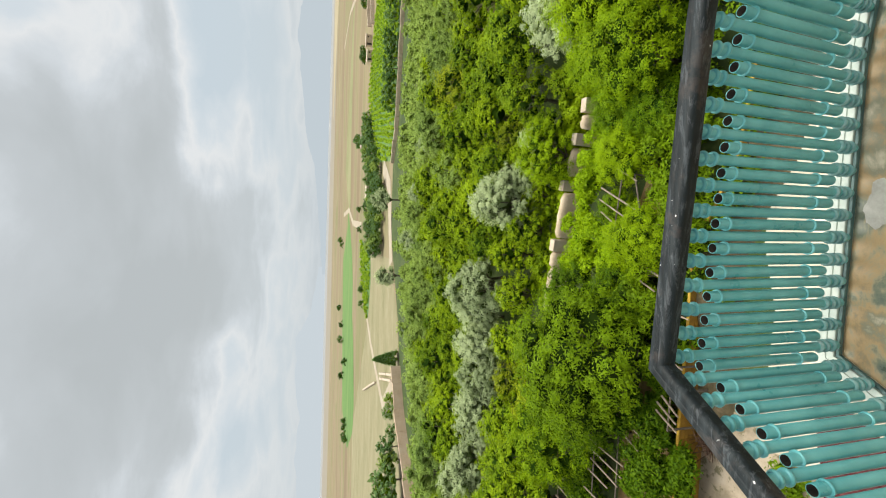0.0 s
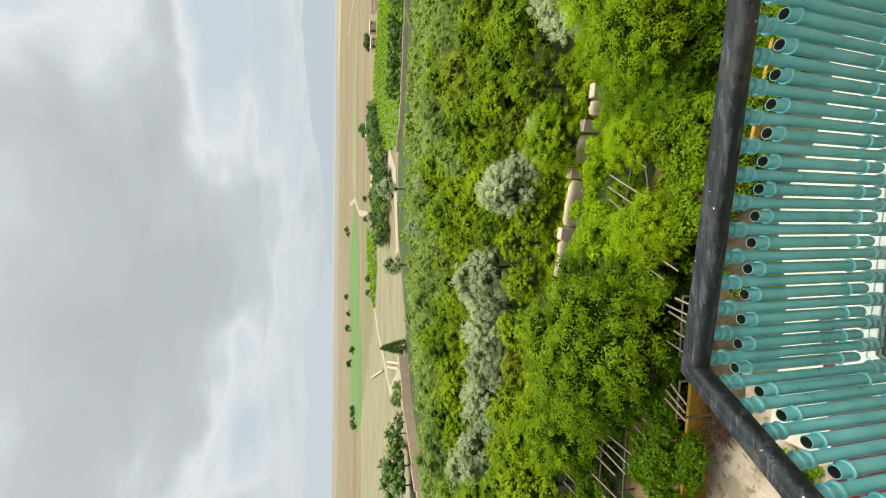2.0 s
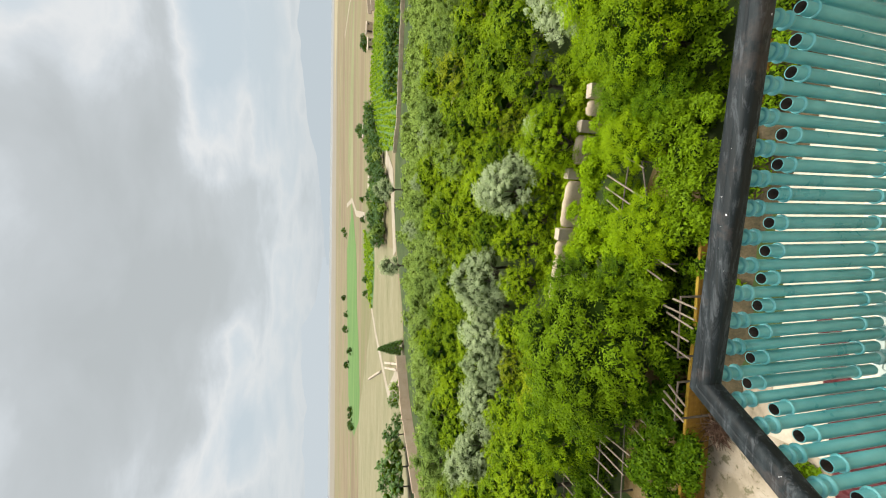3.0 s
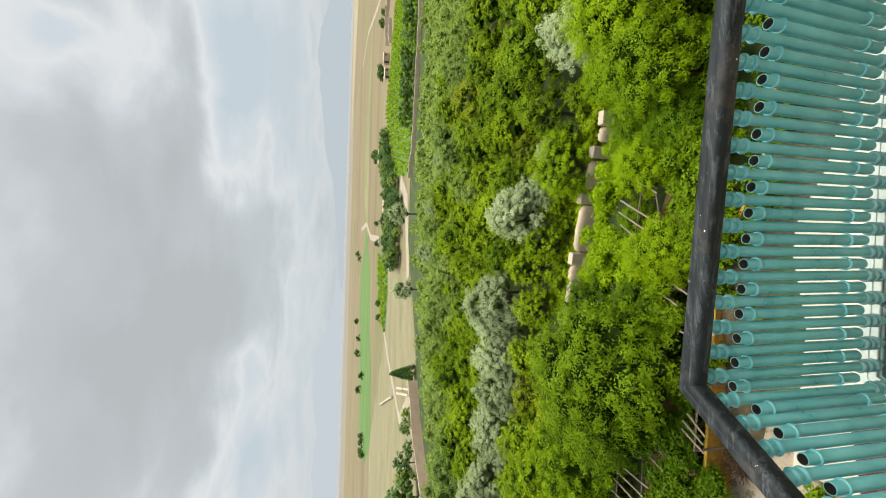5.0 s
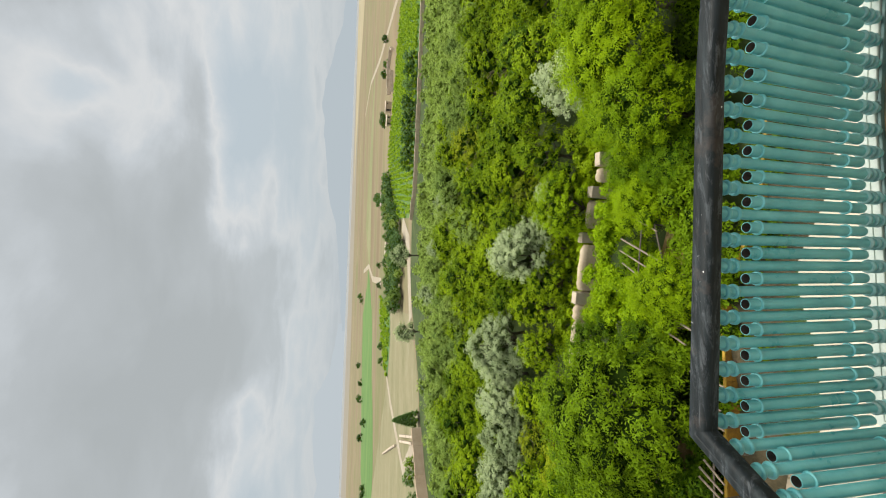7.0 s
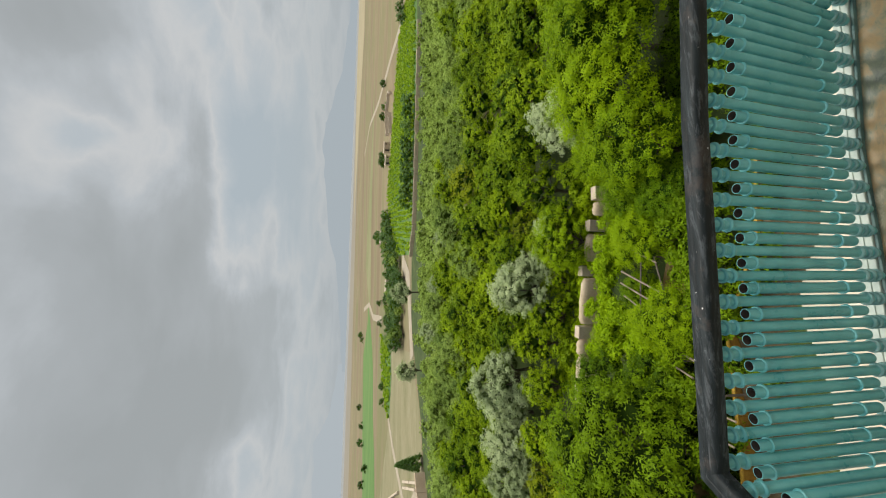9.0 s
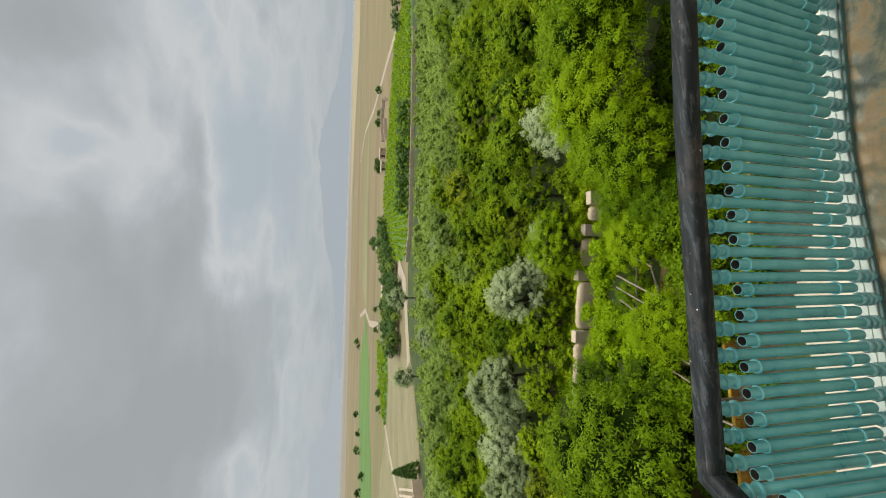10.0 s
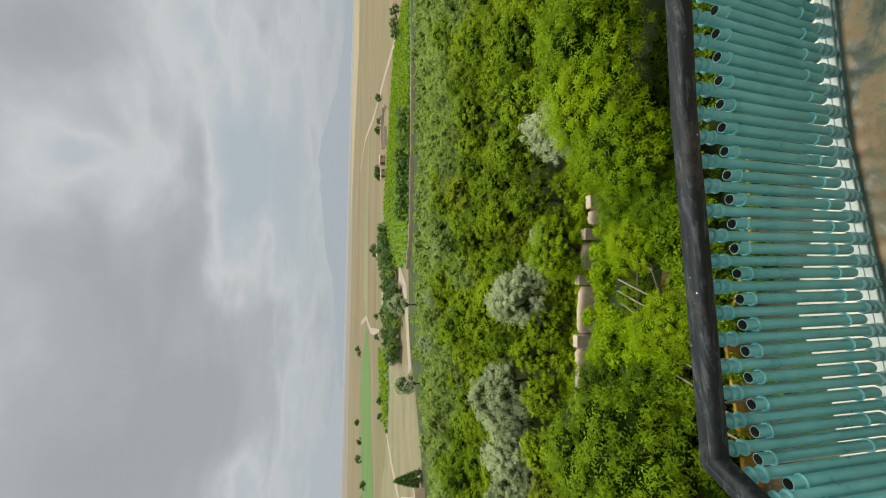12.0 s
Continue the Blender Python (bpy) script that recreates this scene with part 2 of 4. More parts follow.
M_EARTH = mossy_earth()
M_BARE = patchy("bare_brown_earth", [(0.085, 0.055, 0.016), (0.19, 0.13, 0.05), (0.30, 0.22, 0.12)], 0.9, 1.0, 9.0, 0.5, 0.05)
M_SOIL = patchy("orchard_soil", [(0.02, 0.04, 0.008), (0.04, 0.065, 0.012), (0.08, 0.095, 0.03)], 0.25, 1.0, 14.0, 0.6, 0.10)
M_BARK = patchy("grey_bark", [(0.05, 0.04, 0.03), (0.11, 0.09, 0.07), (0.18, 0.15, 0.12)], 3.0, 0.95, 7.0, 0.6, 0.02)
M_LEAF = leafy("green_leaf", (0.085, 0.165, 0.003), (0.33, 0.46, 0.005), 0.5, 0.28)
# leaf and core colours paled and greyed to paint distance haze
M_LEAF_HAZE = leafy("hazed_green_leaf", (0.135, 0.220, 0.050), (0.36, 0.48, 0.105), 0.6, 0.30)
M_CORE_HAZE = leafy("hazed_core_shade_leaf", (0.075, 0.125, 0.025), (0.20, 0.27, 0.05), 0.8, 0.1)
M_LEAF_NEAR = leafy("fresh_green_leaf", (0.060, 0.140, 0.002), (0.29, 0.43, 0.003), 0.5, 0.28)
# darker copies of the leaf colours, painting the shade inside crowns and vines
M_CORE_DEEP = leafy("deep_core_shade_leaf", (0.008, 0.022, 0.002), (0.024, 0.05, 0.004), 0.8, 0.1)
M_CORE = leafy("core_shade_leaf", (0.012, 0.040, 0.002), (0.05, 0.105, 0.004), 0.8, 0.1)
M_CORE_SILVER = leafy("silver_core_shade_leaf", (0.13, 0.18, 0.07), (0.22, 0.28, 0.13), 0.8, 0.1)
M_WOODLAND = leafy("woodland_leaf", (0.085, 0.165, 0.055), (0.19, 0.31, 0.10))
M_VINEYARD = leafy("vineyard_leaf", (0.20, 0.34, 0.014), (0.50, 0.62, 0.03), 0.5, 0.35)
# darker copy of the vineyard leaf, painting shade inside the bushes
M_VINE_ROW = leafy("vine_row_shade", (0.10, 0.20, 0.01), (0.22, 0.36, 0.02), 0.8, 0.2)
M_LEAF_DEEP = leafy("deep_green_leaf", (0.032, 0.085, 0.002), (0.165, 0.270, 0.004), 0.5, 0.26)
M_LEAF_YELLOW = leafy("yellowing_leaf", (0.13, 0.18, 0.005), (0.36, 0.42, 0.010))
M_SILVER = leafy("silver_leaf", (0.29, 0.36, 0.18), (0.51, 0.59, 0.34), 0.7, 0.25)
M_FIR = leafy("dark_fir_leaf", (0.035, 0.090, 0.022), (0.10, 0.20, 0.045))
M_CYPRESS = leafy("cypress_leaf", (0.055, 0.125, 0.030), (0.16, 0.28, 0.065))
M_VINE = leafy("vine_leaf", (0.080, 0.175, 0.002), (0.32, 0.47, 0.003), 0.5, 0.28)


def plain_ground():
    """Dry land with bands of stubble, fallow and thin grass, wider than they are deep."""
    m, t = material("dry_plain")
    p = placed(t)
    band = noise_tex(t, scaled(t, p, (0.0035, 0.013, 1), (0, 0, 0), (0, 0, radians(-6))), 1.0, 6.0, 0.62, 0.6)
    broad = noise_tex(t, scaled(t, p, (0.0012, 0.004, 1), (7, 3, 0), (0, 0, radians(4))), 1.0, 4.0, 0.55, 0.8)
    fine = noise_tex(t, p, 0.22, 6.0, 0.65)
    furrow = noise_tex(t, scaled(t, p, (0.02, 0.35, 1), (0, 0, 0), (0, 0, radians(-9))), 1.0, 4.0, 0.6, 1.2)
    col = ramp(t, band, [(0.36, (0.18, 0.13, 0.085)), (0.43, (0.27, 0.205, 0.145)), (0.48, (0.165, 0.19, 0.075)),
                         (0.53, (0.30, 0.235, 0.165)), (0.57, (0.24, 0.165, 0.12)), (0.61, (0.20, 0.20, 0.085)), (0.66, (0.34, 0.285, 0.185))])
    col = mixed(t, ramp(t, broad, [(0.50, (0, 0, 0)), (0.60, (0.35, 0.35, 0.35))]), col, (0.30, 0.25, 0.15))
    col = mixed(t, maths(t, "MULTIPLY", fine, 0.40), col, (0.15, 0.125, 0.065))
    col = mixed(t, maths(t, "MULTIPLY", furrow, 0.22), col, (0.33, 0.26, 0.19))
    col = mixed(t, 1.0, col, (0.79, 0.78, 0.66), "MULTIPLY")
    finish(t, Base_Color=col, Roughness=1.0, Normal=bumped(t, fine, 0.4, 0.2))
    return m


M_PLAIN = plain_ground()
M_CROP = patchy("green_crop", [(0.060, 0.125, 0.028), (0.082, 0.168, 0.036), (0.105, 0.190, 0.046), (0.14, 0.18, 0.065)], 0.02, 1.0, 12.0, 0.3, 0.1, (1, 7, 1))
M_CROP_PALE = patchy("thin_green_crop", [(0.150, 0.156, 0.066), (0.186, 0.192, 0.084), (0.228, 0.216, 0.114)], 0.02, 1.0, 12.0, 0.3, 0.1)
M_STUBBLE = patchy("stubble", [(0.140, 0.142, 0.062), (0.192, 0.178, 0.093), (0.220, 0.197, 0.110), (0.252, 0.230, 0.140)], 0.07, 1.0, 8.0, 0.4, 0.15, (1, 2, 1))
M_STRAW = patchy("straw_field", [(0.26, 0.215, 0.12), (0.30, 0.255, 0.155), (0.32, 0.28, 0.18)], 0.01, 1.0, 9.0, 0.2, 0.1)
M_DUST = patchy("dust_track", [(0.288, 0.240, 0.168), (0.336, 0.288, 0.216), (0.372, 0.330, 0.264)], 0.3, 1.0)


# flat emission in the haze colour; hills with it take no light
def haze_glow(name, colour):
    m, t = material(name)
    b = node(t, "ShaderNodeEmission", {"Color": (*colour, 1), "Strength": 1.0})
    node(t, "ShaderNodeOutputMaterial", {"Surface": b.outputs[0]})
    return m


M_HILL = haze_glow("hazy_hills", (0.455, 0.515, 0.555))
M_HILL_PALE = haze_glow("pale_hazy_hills", (0.50, 0.555, 0.592))

# far ground colours paled and greyed to paint the haze of distance
M_FAR_PLAIN = patchy("hazed_far_plain", [(0.18, 0.16, 0.125), (0.215, 0.19, 0.15), (0.24, 0.215, 0.17)], 0.004, 1.0, 6.0, 0.2, 0.1, (1, 4, 1))
M_FAR_PALE = patchy("hazed_farthest_plain", [(0.215, 0.222, 0.222), (0.235, 0.243, 0.243), (0.255, 0.263, 0.263)], 0.002, 1.0, 6.0, 0.2, 0.1, (1, 4, 1))

# ---- building helpers ----


def part(name, bm, mat, parent=None, label="", smooth=False):
    """Links a bmesh (or a mesh) as one object, under a thing or a part if one is given."""
    if isinstance(bm, bmesh.types.BMesh):
        me = bpy.data.meshes.new(name)
        bmesh.ops.recalc_face_normals(bm, faces=bm.faces)
        bm.to_mesh(me)
        bm.free()
    else:
        me = bm
    if not me.materials:
        me.materials.append(mat)
    if smooth:
        me.shade_smooth()
    ob = new(name, me)
    if parent is not None:
        ob.parent = parent
    if label:
        tagged(ob, label)
    return ob


def box(bm, lo, hi, m=None, bevel=0.0):
    lo, hi = Vector(lo), Vector(hi)
    mid, size = (lo + hi) / 2, hi - lo
    made = bmesh.ops.create_cube(bm, size=1.0, matrix=(m or Matrix()) @ Matrix.Translation(mid) @ Matrix.Diagonal((*size, 1)))
    if bevel:
        edges = list({e for v in made["verts"] for e in v.link_edges})
        bmesh.ops.bevel(bm, geom=edges, offset=bevel, segments=2, affect="EDGES", profile=0.6)
    return bm


def lathe(bm, profile, sides=20, closed=False):
    """Turns (radius, height) pairs round the z axis."""
    rings = [[bm.verts.new((r * math.cos(2 * math.pi * i / sides), r * math.sin(2 * math.pi * i / sides), z))
              for i in range(sides)] for r, z in profile]
    pairs = list(zip(rings, rings[1:])) + ([(rings[-1], rings[0])] if closed else [])
    for lo, hi in pairs:
        for i in range(sides):
            bm.faces.new((lo[i], lo[(i + 1) % sides], hi[(i + 1) % sides], hi[i]))
    return bm


def sweep(bm, path, profile, ends=True):
    """Carries a closed profile of (side, up) pairs along a level path, mitred at its bends."""
    path = [Vector(p) for p in path]
    rings = []
    for i, p in enumerate(path):
        a = (path[i] - path[i - 1]) if i else (path[1] - path[0])
        b = (path[i + 1] - path[i]) if i < len(path) - 1 else a
        a, b = Vector((a.x, a.y)).normalized(), Vector((b.x, b.y)).normalized()
        na, nb = Vector((-a.y, a.x)), Vector((-b.y, b.x))
        n = (na + nb).normalized()
        n /= max(0.3, n.dot(na))
        rings.append([bm.verts.new((p.x + n.x * s, p.y + n.y * s, p.z + u)) for s, u in profile])
    k = len(profile)
    for lo, hi in zip(rings, rings[1:]):
        for i in range(k):
            bm.faces.new((lo[i], lo[(i + 1) % k], hi[(i + 1) % k], hi[i]))
    if ends:
        bm.faces.new(rings[0][::-1])
        bm.faces.new(rings[-1])
    return bm


def rounded(w, h, r, n=3):
    """A rectangle with round corners, centred, as (side, up) pairs."""
    out = []
    for cx, cy, a0 in ((w / 2 - r, h / 2 - r, 0), (-w / 2 + r, h / 2 - r, 90), (-w / 2 + r, -h / 2 + r, 180), (w / 2 - r, -h / 2 + r, 270)):
        for i in range(n + 1):
            a = radians(a0 + 90 * i / n)
            out.append((cx + r * math.cos(a), cy + r * math.sin(a)))
    return out


def rod(bm, a, b, r0, r1=None, sides=6):
    """A round bar from a to b, tapered if r1 is given."""
    a, b = Vector(a), Vector(b)
    r1 = r0 if r1 is None else r1
    m = (b - a).to_track_quat("Z", "Y").to_matrix()
    rings = []
    for p, r in ((a, r0), (b, r1)):
        rings.append([bm.verts.new(p + m @ Vector((r * math.cos(2 * math.pi * i / sides), r * math.sin(2 * math.pi * i / sides), 0)))
                      for i in range(sides)])
    for i in range(sides):
        bm.faces.new((rings[0][i], rings[0][(i + 1) % sides], rings[1][(i + 1) % sides], rings[1][i]))
    bm.faces.new(rings[0][::-1])
    bm.faces.new(rings[1])
    return bm


def group_of(name, at=(0, 0, 0), label="", category="", group="", kind=""):
    ob = new(name)
    ob.location = at
    ob.empty_display_size = 0.2
    return tagged(ob, label, category, group, kind)


def sheet(name, corners, z, mat, label, category="field", kind="structure", cuts=1):
    """A flat piece of land on the ground."""
    bm = bmesh.new()
    bm.faces.new([bm.verts.new((x, y, z)) for x, y in corners])
    bmesh.ops.triangulate(bm, faces=bm.faces)
    return tagged(part(name, bm, mat), label, category, kind=kind)


# ---- land ----
bm = bmesh.new()
bm.faces.new([bm.verts.new((x, y, GZ)) for x, y in ((-4800, -600), (4800, -600), (4800, 4800), (-4800, 4800))])
tagged(part("ground", bm, M_PLAIN), "dry beige plain of stubble and fallow land reaching the horizon", "ground", kind="structure")
sheet("orchard_ground", [(-75, 2), (90, 2), (90, 84), (50, 86), (25, 88.5), (18, 93), (4, 93), (-2, 90), (-14, 82), (-22, 79), (-75, 60)],
      GZ + 0.03, M_SOIL, "shaded olive brown soil and grass under the orchard", "ground")
sheet("vineyard_ground", [(95, 84), (72, 85), (49, 87.5), (28, 89.5), (19, 93.5), (24, 122), (42, 143), (53, 150), (68, 137), (95, 118)],
      GZ + 0.04, M_CROP, "bright green ground of a vineyard")
sheet("crop_strip", [(23, 280), (11, 251), (-5, 227), (-19, 216), (-36, 213), (-50, 200), (-72, 189), (-86, 194), (-110, 230), (-116, 266), (-110, 290), (-62, 318), (-11, 330), (12, 277)], GZ + 0.05, M_CROP,
      "long bright green field of young crop on the plain")
sheet("thin_crop", [(190, 260), (108, 292), (57, 328), (11, 250), (60, 262)], GZ + 0.04, M_CROP_PALE,
      "faint green field on the dry plain")
VINE_WEDGE = [(2.5, 170), (-2.8, 135), (-11.6, 132.5), (-24.2, 138), (-21.2, 149), (-12.3, 164)]
sheet("vine_strip", VINE_WEDGE, GZ + 0.05, M_CROP, "narrow green wedge of vines beside dry land")
sheet("straw_field", [(300, 1150), (430, 800), (475, 585), (1700, 900), (1700, 2000), (700, 1300)], GZ + 0.06, M_STRAW, "pale yellow straw field far on the plain")
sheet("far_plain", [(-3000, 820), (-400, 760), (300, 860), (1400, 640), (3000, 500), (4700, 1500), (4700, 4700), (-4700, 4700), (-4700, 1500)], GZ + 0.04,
      M_FAR_PLAIN, "far dry plain with haze put into its pale colour")
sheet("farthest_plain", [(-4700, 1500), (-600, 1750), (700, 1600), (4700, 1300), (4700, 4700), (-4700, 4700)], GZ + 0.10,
      M_FAR_PALE, "farthest plain at the foot of the hills, haze in its colour")
sheet("stubble_slope", [(-3, 93), (-2, 135), (-26, 140), (-84, 195), (-140, 190), (-110, 80), (-45, 72), (-22, 80), (-14, 83)], GZ + 0.03,
      M_STUBBLE, "pale dry stubble slope behind the orchard")

# ---- distant hills ----


def ridge(name, d, points, mat, label):
    """A far range: (compass degrees, height in degrees) pairs, with rough crests between them."""
    bm = bmesh.new()
    prev = None
    (a0, _), (a1, _) = points[0], points[-1]
    n = int((a1 - a0) * 3)
    for i in range(n + 1):
        az = a0 + (a1 - a0) * i / n
        h = np.interp(az, [p[0] for p in points], [p[1] for p in points]) + 0.22 * (noise.noise((az * 0.45, d * 0.01, 0)))
        h += 0.08 * noise.noise((az * 1.7, d * 0.01, 3.0))
        s, c = math.sin(radians(az)), math.cos(radians(az))
        row = [bm.verts.new((d * s, d * c, GZ - 5)), bm.verts.new((d * s, d * c, GZ + 12 + d * math.tan(radians(max(0.05, h))))),
               bm.verts.new(((d + 300) * s, (d + 300) * c, GZ - 5))]
        if prev:
            bm.faces.new((prev[0], row[0], row[1], prev[1]))
            bm.faces.new((prev[1], row[1], row[2], prev[2]))
        prev = row
    return tagged(part(name, bm, mat), label, "hills", kind="structure")


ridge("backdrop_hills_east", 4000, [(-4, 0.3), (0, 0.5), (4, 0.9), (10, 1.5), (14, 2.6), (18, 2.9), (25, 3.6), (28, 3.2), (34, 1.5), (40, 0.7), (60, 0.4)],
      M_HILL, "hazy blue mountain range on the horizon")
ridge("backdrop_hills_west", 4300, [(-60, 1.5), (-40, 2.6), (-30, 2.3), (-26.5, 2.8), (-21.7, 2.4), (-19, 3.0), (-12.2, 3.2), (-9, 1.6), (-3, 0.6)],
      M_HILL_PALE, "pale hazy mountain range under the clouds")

# ---- balcony ----
PITCH = 0.08
D1 = Vector((0.99227, -0.12408, 0))
D2 = Vector((0.98338, -0.18156, 0))   # past the slight bend
RISE = 0.0334                          # the whole railing climbs a little
TOP0 = Vector((-0.378, 1.117, 0.626))
BEND = 13.5


def run_one(k, h=0.0):
    """A place on the long run: k tubes from the corner, h metres over the short tubes' tops."""
    p = TOP0 + D1 * (PITCH * min(k, BEND)) + D2 * (PITCH * max(0, k - BEND)) + Vector((0, 0, RISE * PITCH * k))
    lean = (0.0174 - 0.0037 * min(k, 20)) / 0.51
    return p + Vector((-0.0245 * h, lean * h, h))


E2 = Vector((-0.5517, -0.8340, 0))
TOP2 = Vector((-0.424, 1.037, 0.626))


def run_two(m, h=0.0):
    p = TOP2 + E2 * (PITCH * m)
    return p + Vector((-0.02 * h, 0.02 * h, h))


K_END, M_END = 27, 16


def corner_at(h):
    """Where the two runs meet, h over the short tubes' tops."""
    a, b = run_one(0, h), run_two(0, h)
    s = ((b.x - a.x) * E2.y - (b.y - a.y) * E2.x) / (D1.x * E2.y - D1.y * E2.x)
    p = a + D1 * s
    return Vector((p.x, p.y, a.z))


def rail_path(h):
    return [run_two(M_END, h), corner_at(h), run_one(BEND, h), run_one(K_END, h)]


railing = group_of("balcony_railing", (0, 0, 0), "turquoise steel tube balcony railing with worn black handrail", "railing")
section = rounded(0.070, 0.060, 0.021, 7)
section[8:8] = [(0.006, 0.0300), (0.003, 0.0286), (-0.003, 0.0286), (-0.006, 0.0300)]   # a shallow seam along its top
bm = sweep(bmesh.new(), rail_path(0.152), section)
part("handrail", bm, M_RAIL, railing, "worn black painted square handrail")
base = [p + Vector((0, 0, 0)) for p in rail_path(-0.613)]
kerb = [(0.0080, -0.026), (0.0080, -0.0045), (0.0100, -0.0025), (0.0300, -0.0025), (0.0318, -0.0045), (0.0336, -0.0005), (0.0575, -0.0005), (0.0600, -0.003), (0.0600, -0.026)]
part("base_bar", sweep(bmesh.new(), base, kerb), M_BAR, railing, "pale mint painted flat base bar")
bm = sweep(bmesh.new(), base, [(s + 0.0015, u - 0.020) for s, u in rounded(0.011, 0.018, 0.002, 2)])
part("edge_strip", bm, M_LIP, railing, "dark green steel edge strip")


def tube_mesh(name, r, inner, length, open_top):
    bm = bmesh.new()
    prof = [(0.001, -length), (r * 0.7, -length), (r * 0.95, -length + 0.004), (r, -length + 0.010), (r, -0.002), (r - 0.0008, 0.0)]
    prof += [(inner, 0.0), (inner, -0.09), (0.001, -0.09)] if open_top else [(0.001, 0.0)]
    lathe(bm, prof, 20)
    me = bpy.data.meshes.new(name)
    bmesh.ops.recalc_face_normals(bm, faces=bm.faces)
    bm.to_mesh(me)
    bm.free()
    me.materials.append(M_TUBE)
    me.materials.append(M_TUBE_INNER)
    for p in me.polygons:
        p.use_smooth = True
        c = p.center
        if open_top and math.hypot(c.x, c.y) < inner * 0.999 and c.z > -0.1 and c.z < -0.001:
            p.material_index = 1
    return me


def collar_mesh(name, r, bulge, h):
    bm = bmesh.new()
    prof = [(r - 0.002, -h / 2)] + [(r + bulge * math.sin(math.pi * (i + 0.6) / 7.2) ** 0.6, -h / 2 + h * i / 6) for i in range(7)] + [(r - 0.002, h / 2)]
    # an extra thin ring to carry the painted shadow line
    prof[:1] = [(r - 0.002, -h / 2 - 0.0022), (r + 0.0009, -h / 2 - 0.0020), (r + 0.0009, -h / 2)]
    lathe(bm, prof, 20)
    me = bpy.data.meshes.new(name)
    bmesh.ops.recalc_face_normals(bm, faces=bm.faces)
    bm.to_mesh(me)
    bm.free()
    me.materials.append(M_TUBE)
    me.materials.append(M_LIP)
    me.shade_smooth()
    for p in me.polygons:
        if p.center.z < -h / 2:
            p.material_index = 1      # dark ring painting the shadow line under the collar
    return me


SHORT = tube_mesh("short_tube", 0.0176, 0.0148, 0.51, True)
LONG = tube_mesh("long_tube", 0.0162, 0.012, 0.742, False)
COLLAR_S = collar_mesh("collar_short", 0.0176, 0.0058, 0.0075)
COLLAR_L = collar_mesh("collar_long", 0.0162, 0.0078, 0.0140)


GREY_COLLAR = COLLAR_L.copy()
GREY_COLLAR.materials[0] = M_GREYED


def stand(name, me, where, i, h_top, collars, collar_me):
    """A tube at step i of a run, from h_top downwards, with collars at the given heights over its top."""
    a, b = where(i, h_top), where(i, h_top - 0.5)
    turn = (a - b).to_track_quat("Z", "Y").to_matrix().to_4x4()
    ob = new(name, me)
    ob.parent = railing
    wob = 0.0025 * math.sin(i * 12.9 + h_top * 7)
    ob.matrix_basis = Matrix.Translation(a + Vector((0, 0, wob if name == "short_tube" else 0))) @ turn @ Matrix.Rotation(i * 1.3, 4, "Z")
    for c in collars:
        co = new("collar", GREY_COLLAR if c < -0.5 else collar_me)
        co.parent = ob
        co.location = (0, 0, c + 0.003 * math.sin(i * 7.7 + c * 50))
    return ob


LONG_COLLARS = (-0.044, -0.080, -0.650, -0.680, -0.708)
for k in range(K_END):
    stand("short_tube", SHORT, run_one, k, 0.0, (-0.045, -0.425), COLLAR_S)
    stand("long_tube", LONG, run_one, k + 0.5, 0.128, LONG_COLLARS, COLLAR_L)
for k in range(M_END):
    stand("short_tube", SHORT, run_two, k, 0.0, (-0.045, -0.425), COLLAR_S)
    stand("long_tube", LONG, run_two, k - 0.5, 0.128, LONG_COLLARS, COLLAR_L)


for k in (3.2, 13.8, 22.5):
    p = run_one(k, -0.613)
    bm = bmesh.new()
    lathe(bm, [(0.0005, 0.016), (0.006, 0.016), (0.0075, 0.012), (0.0075, 0.005), (0.013, 0.004), (0.013, 0.0), (0.0005, 0.0)], 6)
    bolt = part("bolt", bm, M_LIP, railing, "dark painted bolt")
    bolt.location = p + Vector((0.0, 0.004, -0.012))

# floor slab, with its nosing past the railing, and an unseen wall added behind
def slab_edge(out):
    pts = rail_path(-0.645)
    res = []
    for i, p in enumerate(pts):
        a = (pts[i] - pts[i - 1]) if i else pts[1] - pts[0]
        b = (pts[i + 1] - pts[i]) if i < 3 else a
        a, b = Vector((a.x, a.y)).normalized(), Vector((b.x, b.y)).normalized()
        n = (Vector((-a.y, a.x)) + Vector((-b.y, b.x))).normalized()
        n /= max(0.3, n.dot(Vector((-a.y, a.x))))
        res.append((p.x + n.x * out, p.y + n.y * out, p.z))
    return res


def slab(name, edge, mat, label, top=0.0, thick=0.16):
    ring = [(x, y, z + top) for x, y, z in edge] + [(edge[-1][0], -2.4, edge[-1][2] + top), (edge[0][0] - 1.2, -2.4, edge[0][2] + top)]
    bm = bmesh.new()
    hi = [bm.verts.new(p) for p in ring]
    lo = [bm.verts.new((p[0], p[1], p[2] - thick)) for p in ring]
    bm.faces.new(hi)
    bm.faces.new(lo[::-1])
    for i in range(len(ring)):
        bm.faces.new((hi[i], lo[i], lo[(i + 1) % len(ring)], hi[(i + 1) % len(ring)]))
    bmesh.ops.triangulate(bm, faces=bm.faces)
    return tagged(part(name, bm, mat), label, "floor", kind="structure")


slab("floor", slab_edge(-0.003), M_FLOOR, "wet stained concrete balcony floor", 0.0, 0.05)
slab("slab_nosing", slab_edge(0.155), M_PEACH, "peach plastered balcony slab edge", -0.012, 0.22)
